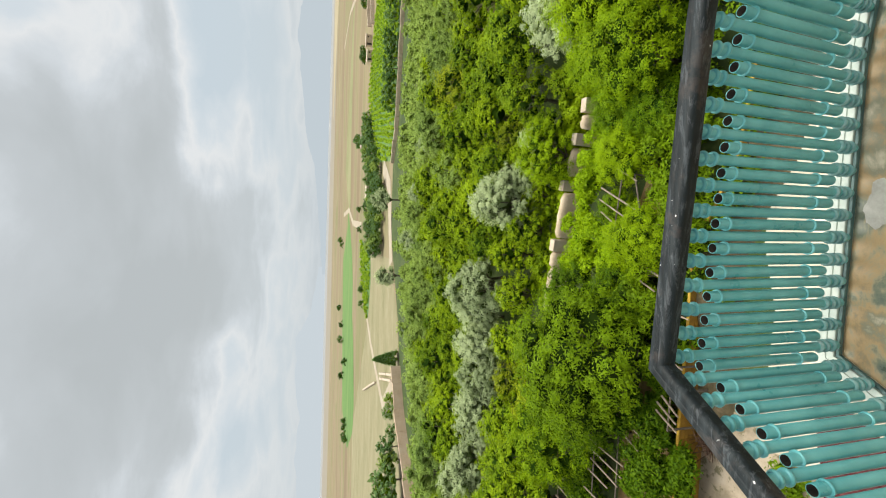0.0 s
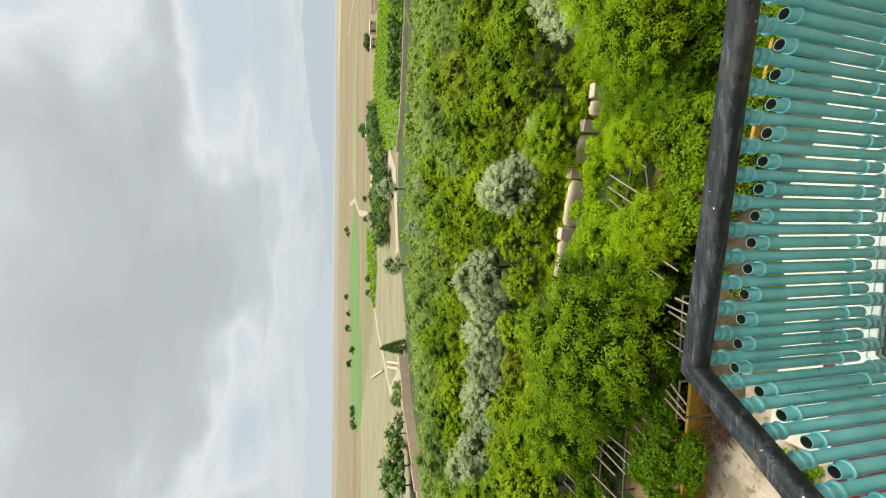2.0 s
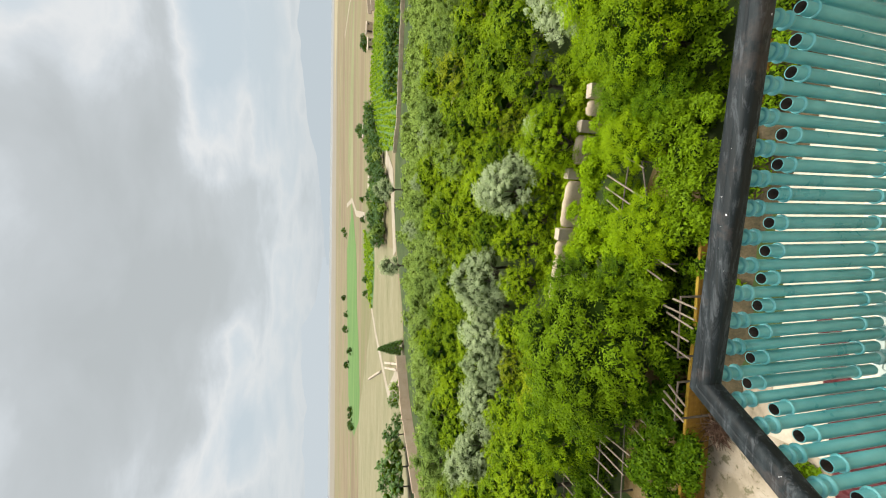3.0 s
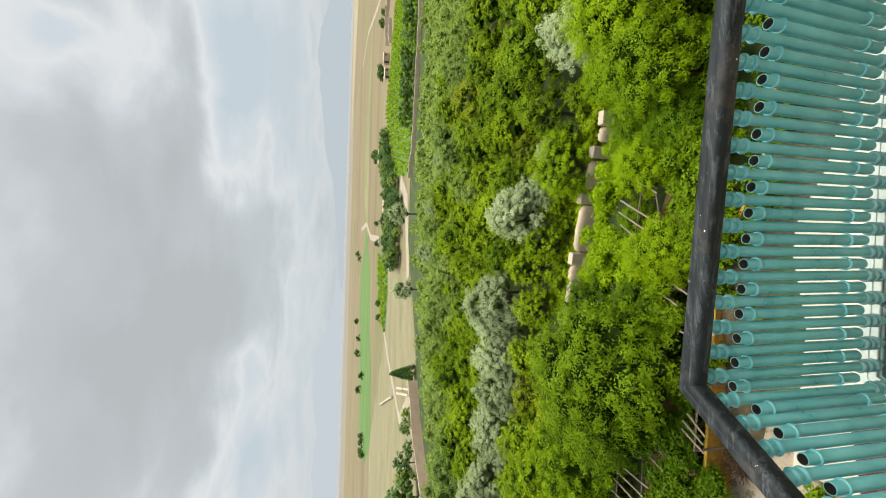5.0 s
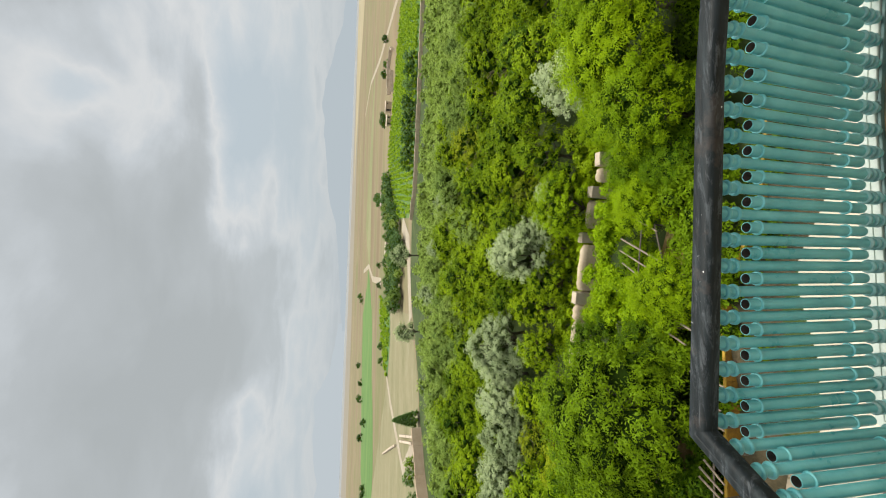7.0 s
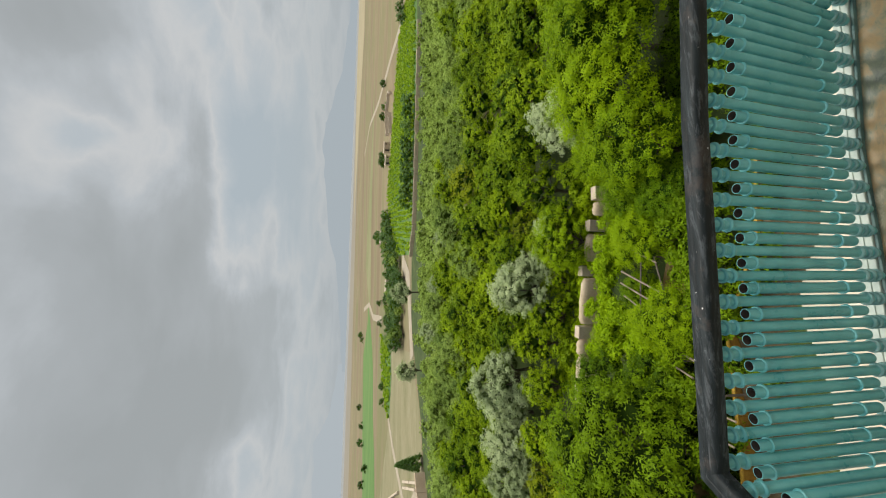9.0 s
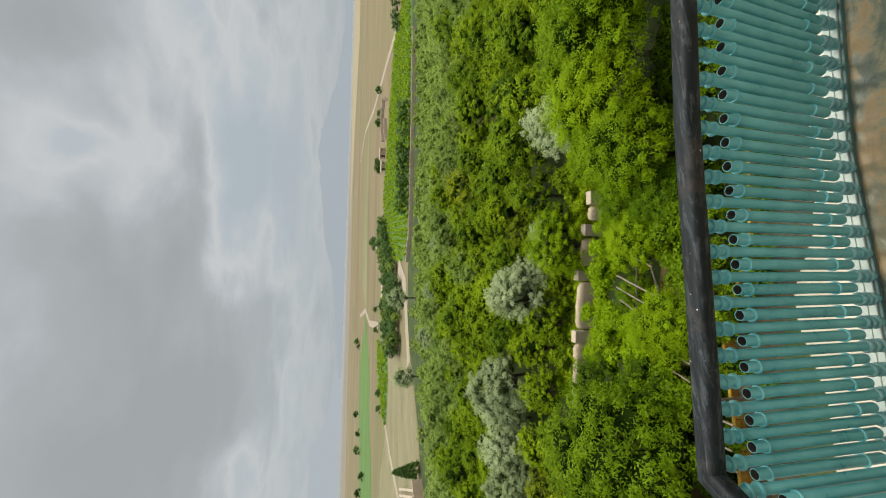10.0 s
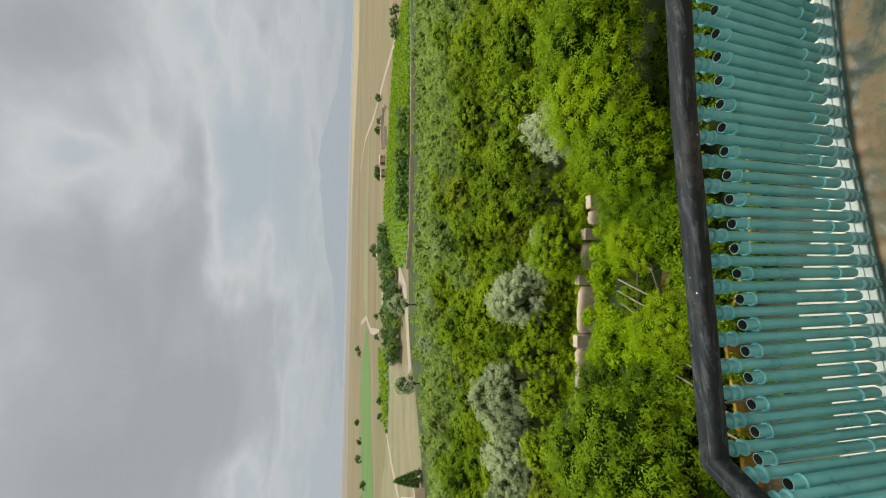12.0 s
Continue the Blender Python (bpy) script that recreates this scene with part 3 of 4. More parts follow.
# a pale lump of dried plaster on the floor
bm = bmesh.new()
c = Vector((0.185, 0.975))
ring = []
for i in range(36):
    a = 2 * math.pi * i / 36
    r = 0.054 * (1 + 0.14 * math.sin(3 * a + 1) + 0.07 * math.sin(5 * a) + 0.05 * math.sin(11 * a + 2))
    ring.append(bm.verts.new((c.x + r * 1.5 * math.cos(a), c.y + r * 1.0 * math.sin(a), run_one(7, -0.645).z + 0.0045)))
f = bm.faces.new(ring)
top = bmesh.ops.inset_region(bm, faces=[f], thickness=0.012, depth=0.005)
bmesh.ops.triangulate(bm, faces=bm.faces)
tagged(part("plaster_splash", bm, M_PATCH), "pale dried plaster splash on the floor", "plaster")

# unseen wall, kept pale to bounce light onto the railing
bm = box(bmesh.new(), (-4.5, -2.7, GZ), (4.5, -2.4, 2.6))
tagged(part("wall_back", bm, M_WHITE), "unseen pale wall added behind the balcony to bounce light", "wall", kind="structure")
bm = box(bmesh.new(), (-1.0, -2.4, GZ), (1.7, 0.55, -0.24))
tagged(part("wall_below", bm, M_WHITE), "plain pale plaster house wall under the balcony", "wall", kind="structure")

# ---- plants ----
rng = np.random.default_rng(7)


# a rhombic dodecahedron: dark core that paints shade inside a leaf clump
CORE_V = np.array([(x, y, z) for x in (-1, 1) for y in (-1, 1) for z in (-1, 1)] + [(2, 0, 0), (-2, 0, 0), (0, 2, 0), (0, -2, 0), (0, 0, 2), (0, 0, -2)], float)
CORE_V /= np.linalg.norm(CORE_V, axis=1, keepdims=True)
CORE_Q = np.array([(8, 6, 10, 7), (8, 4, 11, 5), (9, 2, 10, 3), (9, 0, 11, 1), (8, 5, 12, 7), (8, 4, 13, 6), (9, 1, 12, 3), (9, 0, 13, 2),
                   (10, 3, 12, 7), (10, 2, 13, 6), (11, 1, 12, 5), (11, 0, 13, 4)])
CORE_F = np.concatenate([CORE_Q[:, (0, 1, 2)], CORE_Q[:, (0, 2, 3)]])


def unit(v):
    return v / np.maximum(1e-9, np.linalg.norm(v, axis=1, keepdims=True))


def leaf_cloud(centres, radii, per, size, rng, flat=0.75, narrow=0.5, up=0.28, cores=None, outs=None, fill=(0.50, 0.72), droop=0.0):
    """Many small pointed leaves in sprays round clump centres, over dark cores painted as inner shade. outs: the way
    out of the crown at each clump.
    Gives vertices, triangles and each one's material slot."""
    n = len(centres) * per
    c0, r0 = np.asarray(centres, float), np.asarray(radii, float)
    out = np.repeat(np.zeros_like(c0) if outs is None else np.asarray(outs, float), per, axis=0)
    c, r = np.repeat(c0, per, axis=0), np.repeat(r0, per)
    d = unit(rng.normal(size=(n, 3)))
    d[:, 2] = np.where(d[:, 2] < -0.25, -d[:, 2], d[:, 2])
    p = c + (d + 0.35 * out) * (r * rng.uniform(0.35, 1.2, n))[:, None] * np.array([1, 1, flat])
    nor = unit(d * 0.55 + out * 0.55 + rng.normal(size=(n, 3)) * 0.27 + np.array([0, 0, up]))
    t = unit(np.cross(nor, rng.normal(size=(n, 3))))
    t[:, 2] -= droop
    b = np.cross(nor, t)
    s = size * rng.uniform(0.55, 1.4, n)[:, None]
    v = np.stack([p - t * s * 0.5, p + b * s * narrow * 0.6 - t * s * 0.1, p + t * s * 0.62 - b * s * narrow * 0.35 - nor * s * 0.1], 1).reshape(-1, 3)
    f = np.arange(3 * n).reshape(n, 3)
    if cores is not None:
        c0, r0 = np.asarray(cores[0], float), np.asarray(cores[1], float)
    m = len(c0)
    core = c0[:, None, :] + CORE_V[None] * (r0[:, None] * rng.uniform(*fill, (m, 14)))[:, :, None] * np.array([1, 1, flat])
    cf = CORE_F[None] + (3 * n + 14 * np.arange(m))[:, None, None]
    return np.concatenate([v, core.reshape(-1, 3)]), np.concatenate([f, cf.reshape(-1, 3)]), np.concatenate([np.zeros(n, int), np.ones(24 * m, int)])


def crown_shape(rng, height, radius, lobes, tufts, lift=0.12, tuft=(0.22, 0.44), peak=0.0):
    """An uneven billowing crown: lobes over an egg, with leaf tufts on them. Tuft centres, sizes and ways out, lobe centres and sizes."""
    cs, rs, outs, ls, lr = [], [], [], [], []
    turn = rng.uniform(0, 6.28)
    low = height * lift
    mid, half = (height + low) / 2, (height - low) / 2
    centre = np.array([0, 0, mid])
    for i in range(lobes):
        z = 1 - 1.55 * (i + 0.3) / lobes
        a = turn + i * 2.39996 + rng.uniform(-0.4, 0.4)
        q = math.sqrt(max(0.03, 1 - z * z)) * (1 - peak * 0.55 * max(0.0, z))
        r = radius * rng.uniform(0.30, 0.48) * (1 - 0.4 * peak * max(0.0, z))
        k = rng.uniform(0.82, 1.18)
        c = np.array([q * math.cos(a) * (radius - 0.75 * r) * k, q * math.sin(a) * (radius - 0.75 * r) * k, mid + z * (half - 0.7 * r) * rng.uniform(0.9, 1.12)])
        ls.append(tuple(c))
        lr.append(r)
        away = (c - centre) / np.array([radius, radius, half])
        away = away / max(0.3, np.linalg.norm(away))
        count = max(5, round(tufts * (r / (0.40 * radius)) ** 2))
        for k in range(count):
            z2 = 1 - 1.6 * (k + 0.5) / count
            q2 = math.sqrt(max(0.0, 1 - z2 * z2))
            b = k * 2.39996 + i
            d = np.array([q2 * math.cos(b), q2 * math.sin(b), z2])
            if d @ away < -0.35:
                continue
            cs.append(tuple(c + d * r * rng.uniform(0.76, 1.14) * np.array([1, 1, 0.88])))
            rs.append(r * rng.uniform(*tuft))
            outs.append(tuple(0.55 * d + 0.6 * away))
        # leaves between the tufts, all over the lobe
        for _ in range(3):
            cs.append(tuple(c))
            rs.append(r * 0.84)
            outs.append(tuple(0.35 * away))
    # a dark core in the crown's middle, painted as inner shade
    ls.append((0, 0, mid + 0.15 * half))
    lr.append(radius * 0.66)
    return cs, rs, outs, ls, lr


def mesh_of(name, v, f, slots, mat, inner=None):
    me = bpy.data.meshes.new(name)
    me.vertices.add(len(v))
    me.vertices.foreach_set("co", np.asarray(v, dtype=np.float32).ravel())
    f = np.asarray(f, dtype=np.int32)
    me.loops.add(f.size)
    me.loops.foreach_set("vertex_index", f.ravel())
    me.polygons.add(len(f))
    me.polygons.foreach_set("loop_start", np.arange(0, f.size, f.shape[1], dtype=np.int32))
    me.materials.append(mat)
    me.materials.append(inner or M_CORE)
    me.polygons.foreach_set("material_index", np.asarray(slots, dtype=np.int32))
    me.update(calc_edges=True)
    return me


def trunk_mesh(name, rng, cs, height, r):
    bm = bmesh.new()
    fork = Vector((rng.uniform(-0.15, 0.15), rng.uniform(-0.15, 0.15), height * 0.28))
    rod(bm, (0, 0, -0.1), fork, r, r * 0.75, 7)
    for i in range(0, len(cs), max(1, len(cs) // 9)):
        c = Vector(cs[i])
        mid = fork.lerp(c, 0.5) + Vector((0, 0, 0.12 * height * rng.uniform(0.2, 1)))
        rod(bm, fork, mid, r * 0.45, r * 0.28, 5)
        rod(bm, mid, c, r * 0.28, r * 0.08, 5)
    me = bpy.data.meshes.new(name)
    bm.to_mesh(me)
    bm.free()
    me.materials.append(M_BARK)
    return me


def tree_kind(name, seed, height, radius, lobes, tufts, per, size, mat, narrow=0.55, flat=0.85, lift=0.12, tuft=(0.22, 0.44), label="", category="tree", inner=None, peak=0.0, up=0.28):
    """Builds one tree, parked at the origin, to be copied."""
    rng = np.random.default_rng(seed)
    cs, rs, outs, ls, lr = crown_shape(rng, height, radius, lobes, tufts, lift, tuft, peak)
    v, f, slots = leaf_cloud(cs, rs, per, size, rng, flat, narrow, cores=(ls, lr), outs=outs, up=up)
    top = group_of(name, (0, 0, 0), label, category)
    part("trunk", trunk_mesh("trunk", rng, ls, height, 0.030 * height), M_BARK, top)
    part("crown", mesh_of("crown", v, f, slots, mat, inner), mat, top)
    return top


def plant(kind, x, y, turn=0.0, size=1.0, group="", label="", z=GZ):
    """A copy of a tree kind on the ground."""
    ob = copy_thing(kind, pose(x, y, z, 0, 0, turn) @ Matrix.Diagonal((size, size, size, 1)))
    if group:
        tagged(ob, label, group=group)
    return ob


def drop_kind(kind):
    for o in list(kind.children_recursive) + [kind]:
        bpy.data.objects.remove(o, do_unlink=True)


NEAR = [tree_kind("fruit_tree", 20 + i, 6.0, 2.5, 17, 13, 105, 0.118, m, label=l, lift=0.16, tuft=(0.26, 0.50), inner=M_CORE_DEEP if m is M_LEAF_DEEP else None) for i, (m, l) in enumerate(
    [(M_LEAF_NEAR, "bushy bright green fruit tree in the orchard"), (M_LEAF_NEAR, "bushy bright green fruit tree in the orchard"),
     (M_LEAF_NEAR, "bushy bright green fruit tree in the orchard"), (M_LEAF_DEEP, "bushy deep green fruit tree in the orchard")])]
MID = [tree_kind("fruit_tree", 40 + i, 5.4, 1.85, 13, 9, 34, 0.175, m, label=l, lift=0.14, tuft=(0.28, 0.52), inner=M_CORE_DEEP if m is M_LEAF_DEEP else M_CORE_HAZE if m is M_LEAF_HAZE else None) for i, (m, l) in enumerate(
    [(M_LEAF, "round green fruit tree in the orchard"), (M_LEAF, "round green fruit tree in the orchard"),
     (M_LEAF, "round green fruit tree in the orchard"), (M_LEAF_DEEP, "dark green fruit tree in the orchard"),
     (M_LEAF_YELLOW, "fruit tree with yellowing leaves in the orchard"),
     (M_LEAF_HAZE, "green fruit tree with distance haze in its leaf colour"), (M_LEAF_HAZE, "green fruit tree with distance haze in its leaf colour")])]
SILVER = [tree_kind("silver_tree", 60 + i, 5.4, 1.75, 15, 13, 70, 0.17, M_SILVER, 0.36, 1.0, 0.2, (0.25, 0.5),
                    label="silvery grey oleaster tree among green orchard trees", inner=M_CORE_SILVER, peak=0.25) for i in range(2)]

# places kept free of scattered trees: x, y, radius
KEEP = [(20.6, 34.2, 2.4), (14.4, 40.2, 2.6), (-10.4, 16.2, 2.4), (-7.4, 14.2, 1.6), (-12.4, 18.8, 1.9), (2.2, 14.6, 1.6), (-9.3, 15.2, 2.2), (0, 4, 9.0), (9, 4, 8.5), (-9, 4, 9.2), (-1, 15.5, 1.5)]
WALL = [(-3.2, 22.1), (7.9, 18.6)]


def near_wall(x, y, d):
    (ax, ay), (bx, by) = WALL
    s = max(-0.1, min(1.1, ((x - ax) * (bx - ax) + (y - ay) * (by - ay)) / ((bx - ax) ** 2 + (by - ay) ** 2)))
    return math.hypot(x - ax - s * (bx - ax), y - ay - s * (by - ay)) < d


taken = []
# x, y, kind, size: the trees nearest to the house
HAND = [(-4.5, 15.4, 3, 1.10), (-6.9, 17.2, 3, 0.85), (10.6, 15.0, 0, 0.92), (7.9, 14.2, 2, 0.80), (13.2, 14.4, 1, 1.0), (6.2, 15.6, 1, 0.52), (9.0, 17.4, 2, 0.55),
        (12.4, 17.4, 0, 0.62), (-14.6, 16.0, 3, 0.7), (15.6, 12.6, 2, 1.05), (-2.2, 18.6, 3, 0.6), (5.6, 13.6, 0, 0.5), (-2.0, 15.2, 3, 0.55)]
for i, (x, y, k, s) in enumerate(HAND):
    plant(NEAR[k], x, y, i * 77, s, "orchard trees")
    taken.append((x, y))
SILVERS = [(11.5, 18.7, 0, 0.90), (3.1, 24.4, 1, 1.0), (4.4, 24.0, 0, 0.72), (-2.9, 28.2, 0, 1.08), (-4.4, 28.9, 1, 0.92), (-7.0, 28.4, 1, 0.92), (-9.4, 28.2, 0, 0.90), (-11.6, 28.8, 1, 0.88),
           (-13.1, 29.2, 0, 0.84), (-16.3, 30.3, 1, 0.88), (-17.8, 30.8, 0, 0.98), (6.4, 22.6, 1, 0.6), (11.0, 45.6, 1, 0.85), (9.8, 47.0, 0, 0.75), (6.5, 50.0, 1, 0.85), (1.0, 54.4, 0, 0.88),
           (-5.4, 75.0, 1, 1.0), (9.0, 81.5, 0, 1.1)]
for i, (x, y, k, s) in enumerate(SILVERS):
    plant(SILVER[k], x, y, i * 53, s, "silvery trees")
    taken.append((x, y))
# green trees in front of the silvery row, some turning yellow
for i, (x, y, k, s) in enumerate([(-0.4, 26.0, 0, 0.66), (-2.9, 24.6, 1, 0.68), (-6.0, 25.0, 2, 0.70), (-8.6, 24.6, 4, 0.70), (-11.6, 25.2, 0, 0.70), (-14.6, 26.2, 1, 0.72), (-8.6, 21.0, 4, 0.76), (-17.4, 27.2, 2, 0.72), (0.2, 28.6, 2, 0.8), (-5.6, 31.6, 0, 0.8), (-10.4, 31.8, 1, 0.8),
                                  (-11.6, 21.4, 1, 0.85), (-5.6, 20.8, 0, 0.78), (-14.8, 22.0, 2, 0.9), (5.4, 23.4, 4, 0.52), (1.2, 23.4, 1, 0.66), (9.2, 23.4, 2, 0.80), (9.4, 20.9, 1, 0.46), (7.3, 22.0, 0, 0.52), (3.3, 23.3, 2, 0.5), (7.4, 26.0, 4, 0.62)]):
    plant(MID[k], x, y, i * 91, s, "orchard trees")
    taken.append((x, y))

far_v, far_f, far_s, far_n = [], [], [], 0
tries = 0
while tries < 22000:
    tries += 1
    az, d = rng.uniform(-36, 50), math.sqrt(rng.uniform(10.5 ** 2, 97 ** 2))
    x, y = d * math.sin(radians(az)), d * math.cos(radians(az))
    edge = np.interp(x, [-75, -22, -14, -2, 4, 18, 25, 50, 90], [36, 56, 63, 69, 71, 70, 68, 67, 66])
    gap = (1.9 if y < 21 and -4 < x < 7 else 2.3) if d < 24 else 2.15 if d < 52 else 2.1
    if y > edge or y < 13.9 or near_wall(x, y, 1.75 if y < 21.1 - 0.315 * x else 1.0) or any((x - a) ** 2 + (y - b) ** 2 < r * r for a, b, r in KEEP):
        continue
    if any((x - a) ** 2 + (y - b) ** 2 < gap * gap for a, b in taken):
        continue
    taken.append((x, y))
    s = rng.uniform(0.64, 1.10)
    if y < 19.5 and -3.5 < x < 6.5:
        s *= 0.60
    if near_wall(x, y, 3.0) and y < 22.1 - 0.315 * (x + 3.2):
        s = min(s, 0.42)
    if y > edge - 14:
        s *= 0.74
    if d < 22:
        plant(NEAR[int(rng.integers(4))], x, y, rng.uniform(0, 360), s * 0.92, "orchard trees")
    elif d < 52:
        # farther trees more often get leaves with haze mixed into their colour
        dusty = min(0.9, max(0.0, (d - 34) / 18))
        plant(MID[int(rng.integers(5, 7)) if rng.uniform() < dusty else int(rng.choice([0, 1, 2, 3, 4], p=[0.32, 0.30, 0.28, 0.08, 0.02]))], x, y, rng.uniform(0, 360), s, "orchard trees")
    else:
        cs, rs, outs, ls, lr = crown_shape(rng, 4.3 * s, 1.75 * s, 8, 5)
        v, f, slots = leaf_cloud(cs, rs, 17, 0.25, rng, 0.85, 0.65, cores=(ls, lr), outs=outs)
        far_v.append(v + np.array([x, y, GZ]))
        far_f.append(f + far_n)
        far_s.append(slots)
        far_n += len(v)
# the far trees carry distance haze in their leaf and core colours
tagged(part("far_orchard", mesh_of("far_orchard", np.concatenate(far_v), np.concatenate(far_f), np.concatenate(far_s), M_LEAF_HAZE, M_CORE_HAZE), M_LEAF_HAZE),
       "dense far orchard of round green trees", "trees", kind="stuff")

# ---- the yard under the balcony ----
sheet("yard", [(-16, -2), (-5.0, -2), (-4.6, 12.9), (-16, 12.9)], GZ + 0.05, M_EARTH, "dusty beige yard with dark stains below the house", "ground")
sheet("yard_paving", [(-6.4, -2), (11, -2), (11, 9.3), (7.4, 9.7), (3.2, 10.4), (0.4, 10.6), (-1.8, 10.2), (-6.4, 10.6)], GZ + 0.07, M_CREAM, "pale cream concrete paving in the yard", "paving")

sheet("bare_earth", [(0.4, 13.2), (3.6, 14.0), (4.0, 15.8), (2.2, 16.6), (0.8, 15.4)], GZ + 0.05, M_BARE, "bare brown earth under the pole pergola", "ground")
sheet("bare_earth", [(-12.4, 14.3), (-5.2, 13.3), (-4.8, 15.6), (-8.4, 17.2), (-12.4, 17.4)], GZ + 0.06, M_BARE, "bare brown earth under the pole pergola", "ground")
ochre = group_of("ochre_wall", (0, 0, 0), "ochre painted low block wall with yellow coping", "wall")
OCHRE_LINE = [(-13.0, 13.05), (-9.6, 12.95), (-5.8, 12.76), (-2.7, 12.52), (0.1, 12.42), (3.2, 10.75), (7.4, 10.0), (11.0, 9.6)]
M_YELLOW = patchy("yellow_paint", [(0.15, 0.08, 0.008), (0.33, 0.20, 0.012), (0.41, 0.27, 0.02)], 3.0, 0.7)
for (ax, ay), (bx, by) in zip(OCHRE_LINE, OCHRE_LINE[1:]):
    n = round((bx - ax) / 1.2)
    ang = math.atan2(by - ay, bx - ax)
    w = math.hypot(bx - ax, by - ay) / n
    for i in range(n):
        at = Matrix.Translation((ax + (bx - ax) * i / n, ay + (by - ay) * i / n, GZ)) @ Matrix.Rotation(ang, 4, "Z")
        bm = bmesh.new()
        box(bm, (0.004, -0.05, 0), (w - 0.004, 0.05, 1.15), bevel=0.012)
        # a lattice of square blocks on the yard side
        q = w / 6
        for u in range(6):
            for v in range(6):
                box(bm, (u * q + 0.012, -0.060, 0.018 + v * 0.185), (u * q + q - 0.012, -0.045, 0.185 + v * 0.185))
        ob = part("panel", bm, M_ORANGE, ochre)
        ob.matrix_basis = at
bm = sweep(bmesh.new(), [(x, y, GZ + 1.185) for x, y in OCHRE_LINE], rounded(0.12, 0.07, 0.02))
part("coping", bm, M_YELLOW, ochre, "yellow painted coping")


M_TWIG = patchy("dry_brown_twig", [(0.030, 0.015, 0.008), (0.070, 0.035, 0.020), (0.13, 0.08, 0.05)], 6.0, 0.95)


def twig_heap(x, y, w, n, seed, label):
    """A heap of dry twigs."""
    r = np.random.default_rng(seed)
    bm = bmesh.new()
    for _ in range(n):
        c = Vector((x + r.normal(0, w * 0.4), y + r.normal(0, w * 0.3), GZ + 0.08 + abs(r.normal(0, 0.25))))
        d = Vector((r.normal(), r.normal(), r.normal(0, 0.35))).normalized() * r.uniform(0.2, 0.6)
        rod(bm, c - d, c + d, 0.018, 0.008, 4)
    return tagged(part("twig_heap", bm, M_TWIG), label, "brushwood", kind="stuff")


bm = bmesh.new()
rows = []
for i in range(70):
    x = -6.4 + i * 0.25
    y = np.interp(x, [p[0] for p in OCHRE_LINE], [p[1] for p in OCHRE_LINE]) - 0.09
    h = 0.55 + 0.3 * noise.noise((x * 0.9, 0, 0)) + 0.32 * min(1.0, max(0.0, (x + 3.6) / 0.8)) - (0.5 if i in (0, 69) else 0)
    rows.append([bm.verts.new((x, y + 0.03, GZ)), bm.verts.new((x, y, GZ + h)), bm.verts.new((x, y - 0.5 - 0.2 * noise.noise((x, 3, 0)), GZ + h * 0.55)), bm.verts.new((x, y - 1.2 - 0.3 * noise.noise((x, 7, 0)), GZ))])
for a, b in zip(rows, rows[1:]):
    for k in range(3):
        bm.faces.new((a[k], b[k], b[k + 1], a[k + 1]))
M_BANK = patchy("dark_earth_bank", [(0.030, 0.028, 0.012), (0.075, 0.060, 0.030), (0.14, 0.105, 0.060)], 2.2, 1.0, 8.0, 0.8, 0.08)
tagged(part("earth_bank", bm, M_BANK, smooth=True), "dark earth bank along the low wall", "ground", kind="structure")
twig_heap(-7.0, 12.2, 0.55, 130, 4, "heap of dark dry brushwood at the foot of the wall")

# lean-to with a dull red sheet roof
lean_to = group_of("lean_to_roof", (0, 0, 0), "dull dark red sheet metal lean-to roof", "roof")
bm = bmesh.new()
n = 44
rows = []
for i in range(n + 1):
    x = -6.4 + 4.75 * i / n
    far = 7.25 + 0.13 * (x + 6.4)
    close = 7.40 + 0.85 * (x + 1.92)
    dz = 0.035 * (i % 2)
    rows.append((bm.verts.new((x, close, GZ + 2.3 + 0.1 * (far - close) + dz)), bm.verts.new((x, far, GZ + 2.3 + dz))))
for a, b in zip(rows, rows[1:]):
    bm.faces.new((a[0], b[0], b[1], a[1]))
bmesh.ops.solidify(bm, geom=bm.faces[:], thickness=0.02)
part("sheet", bm, M_RED, lean_to)
for x in (-6.2, -4.2, -2.6):
    part("post", rod(bmesh.new(), (x, 7.15, GZ), (x, 7.15, GZ + 2.31), 0.05, sides=8), M_WOOD, lean_to)

# ---- pergolas with vines ----


def pergola(poles, beams, z, label):
    """Bare poles laid over cross beams on posts; each pole and beam from one end to the other."""
    top = group_of("grape_pergola", (0, 0, 0), label, "pergola", "pergolas in the orchard")
    for (ax, ay), (bx, by) in beams:
        part("beam", rod(bmesh.new(), (ax, ay, GZ + z), (bx, by, GZ + z), 0.035, 0.03, 7), M_BARK, top)
        for x, y in ((ax, ay), (bx, by)):
            part("post", rod(bmesh.new(), (x, y, GZ), (x, y, GZ + z + 0.02), 0.05, 0.04, 7), M_BARK, top)
    for i, ((ax, ay), (bx, by)) in enumerate(poles):
        u = 0.03 * math.sin(i * 2.3)
        part("pole", rod(bmesh.new(), (ax, ay, GZ + z + 0.09 + u), (bx, by, GZ + z + 0.07 - u), 0.042, 0.032, 7), M_WOOD, top)
    return top


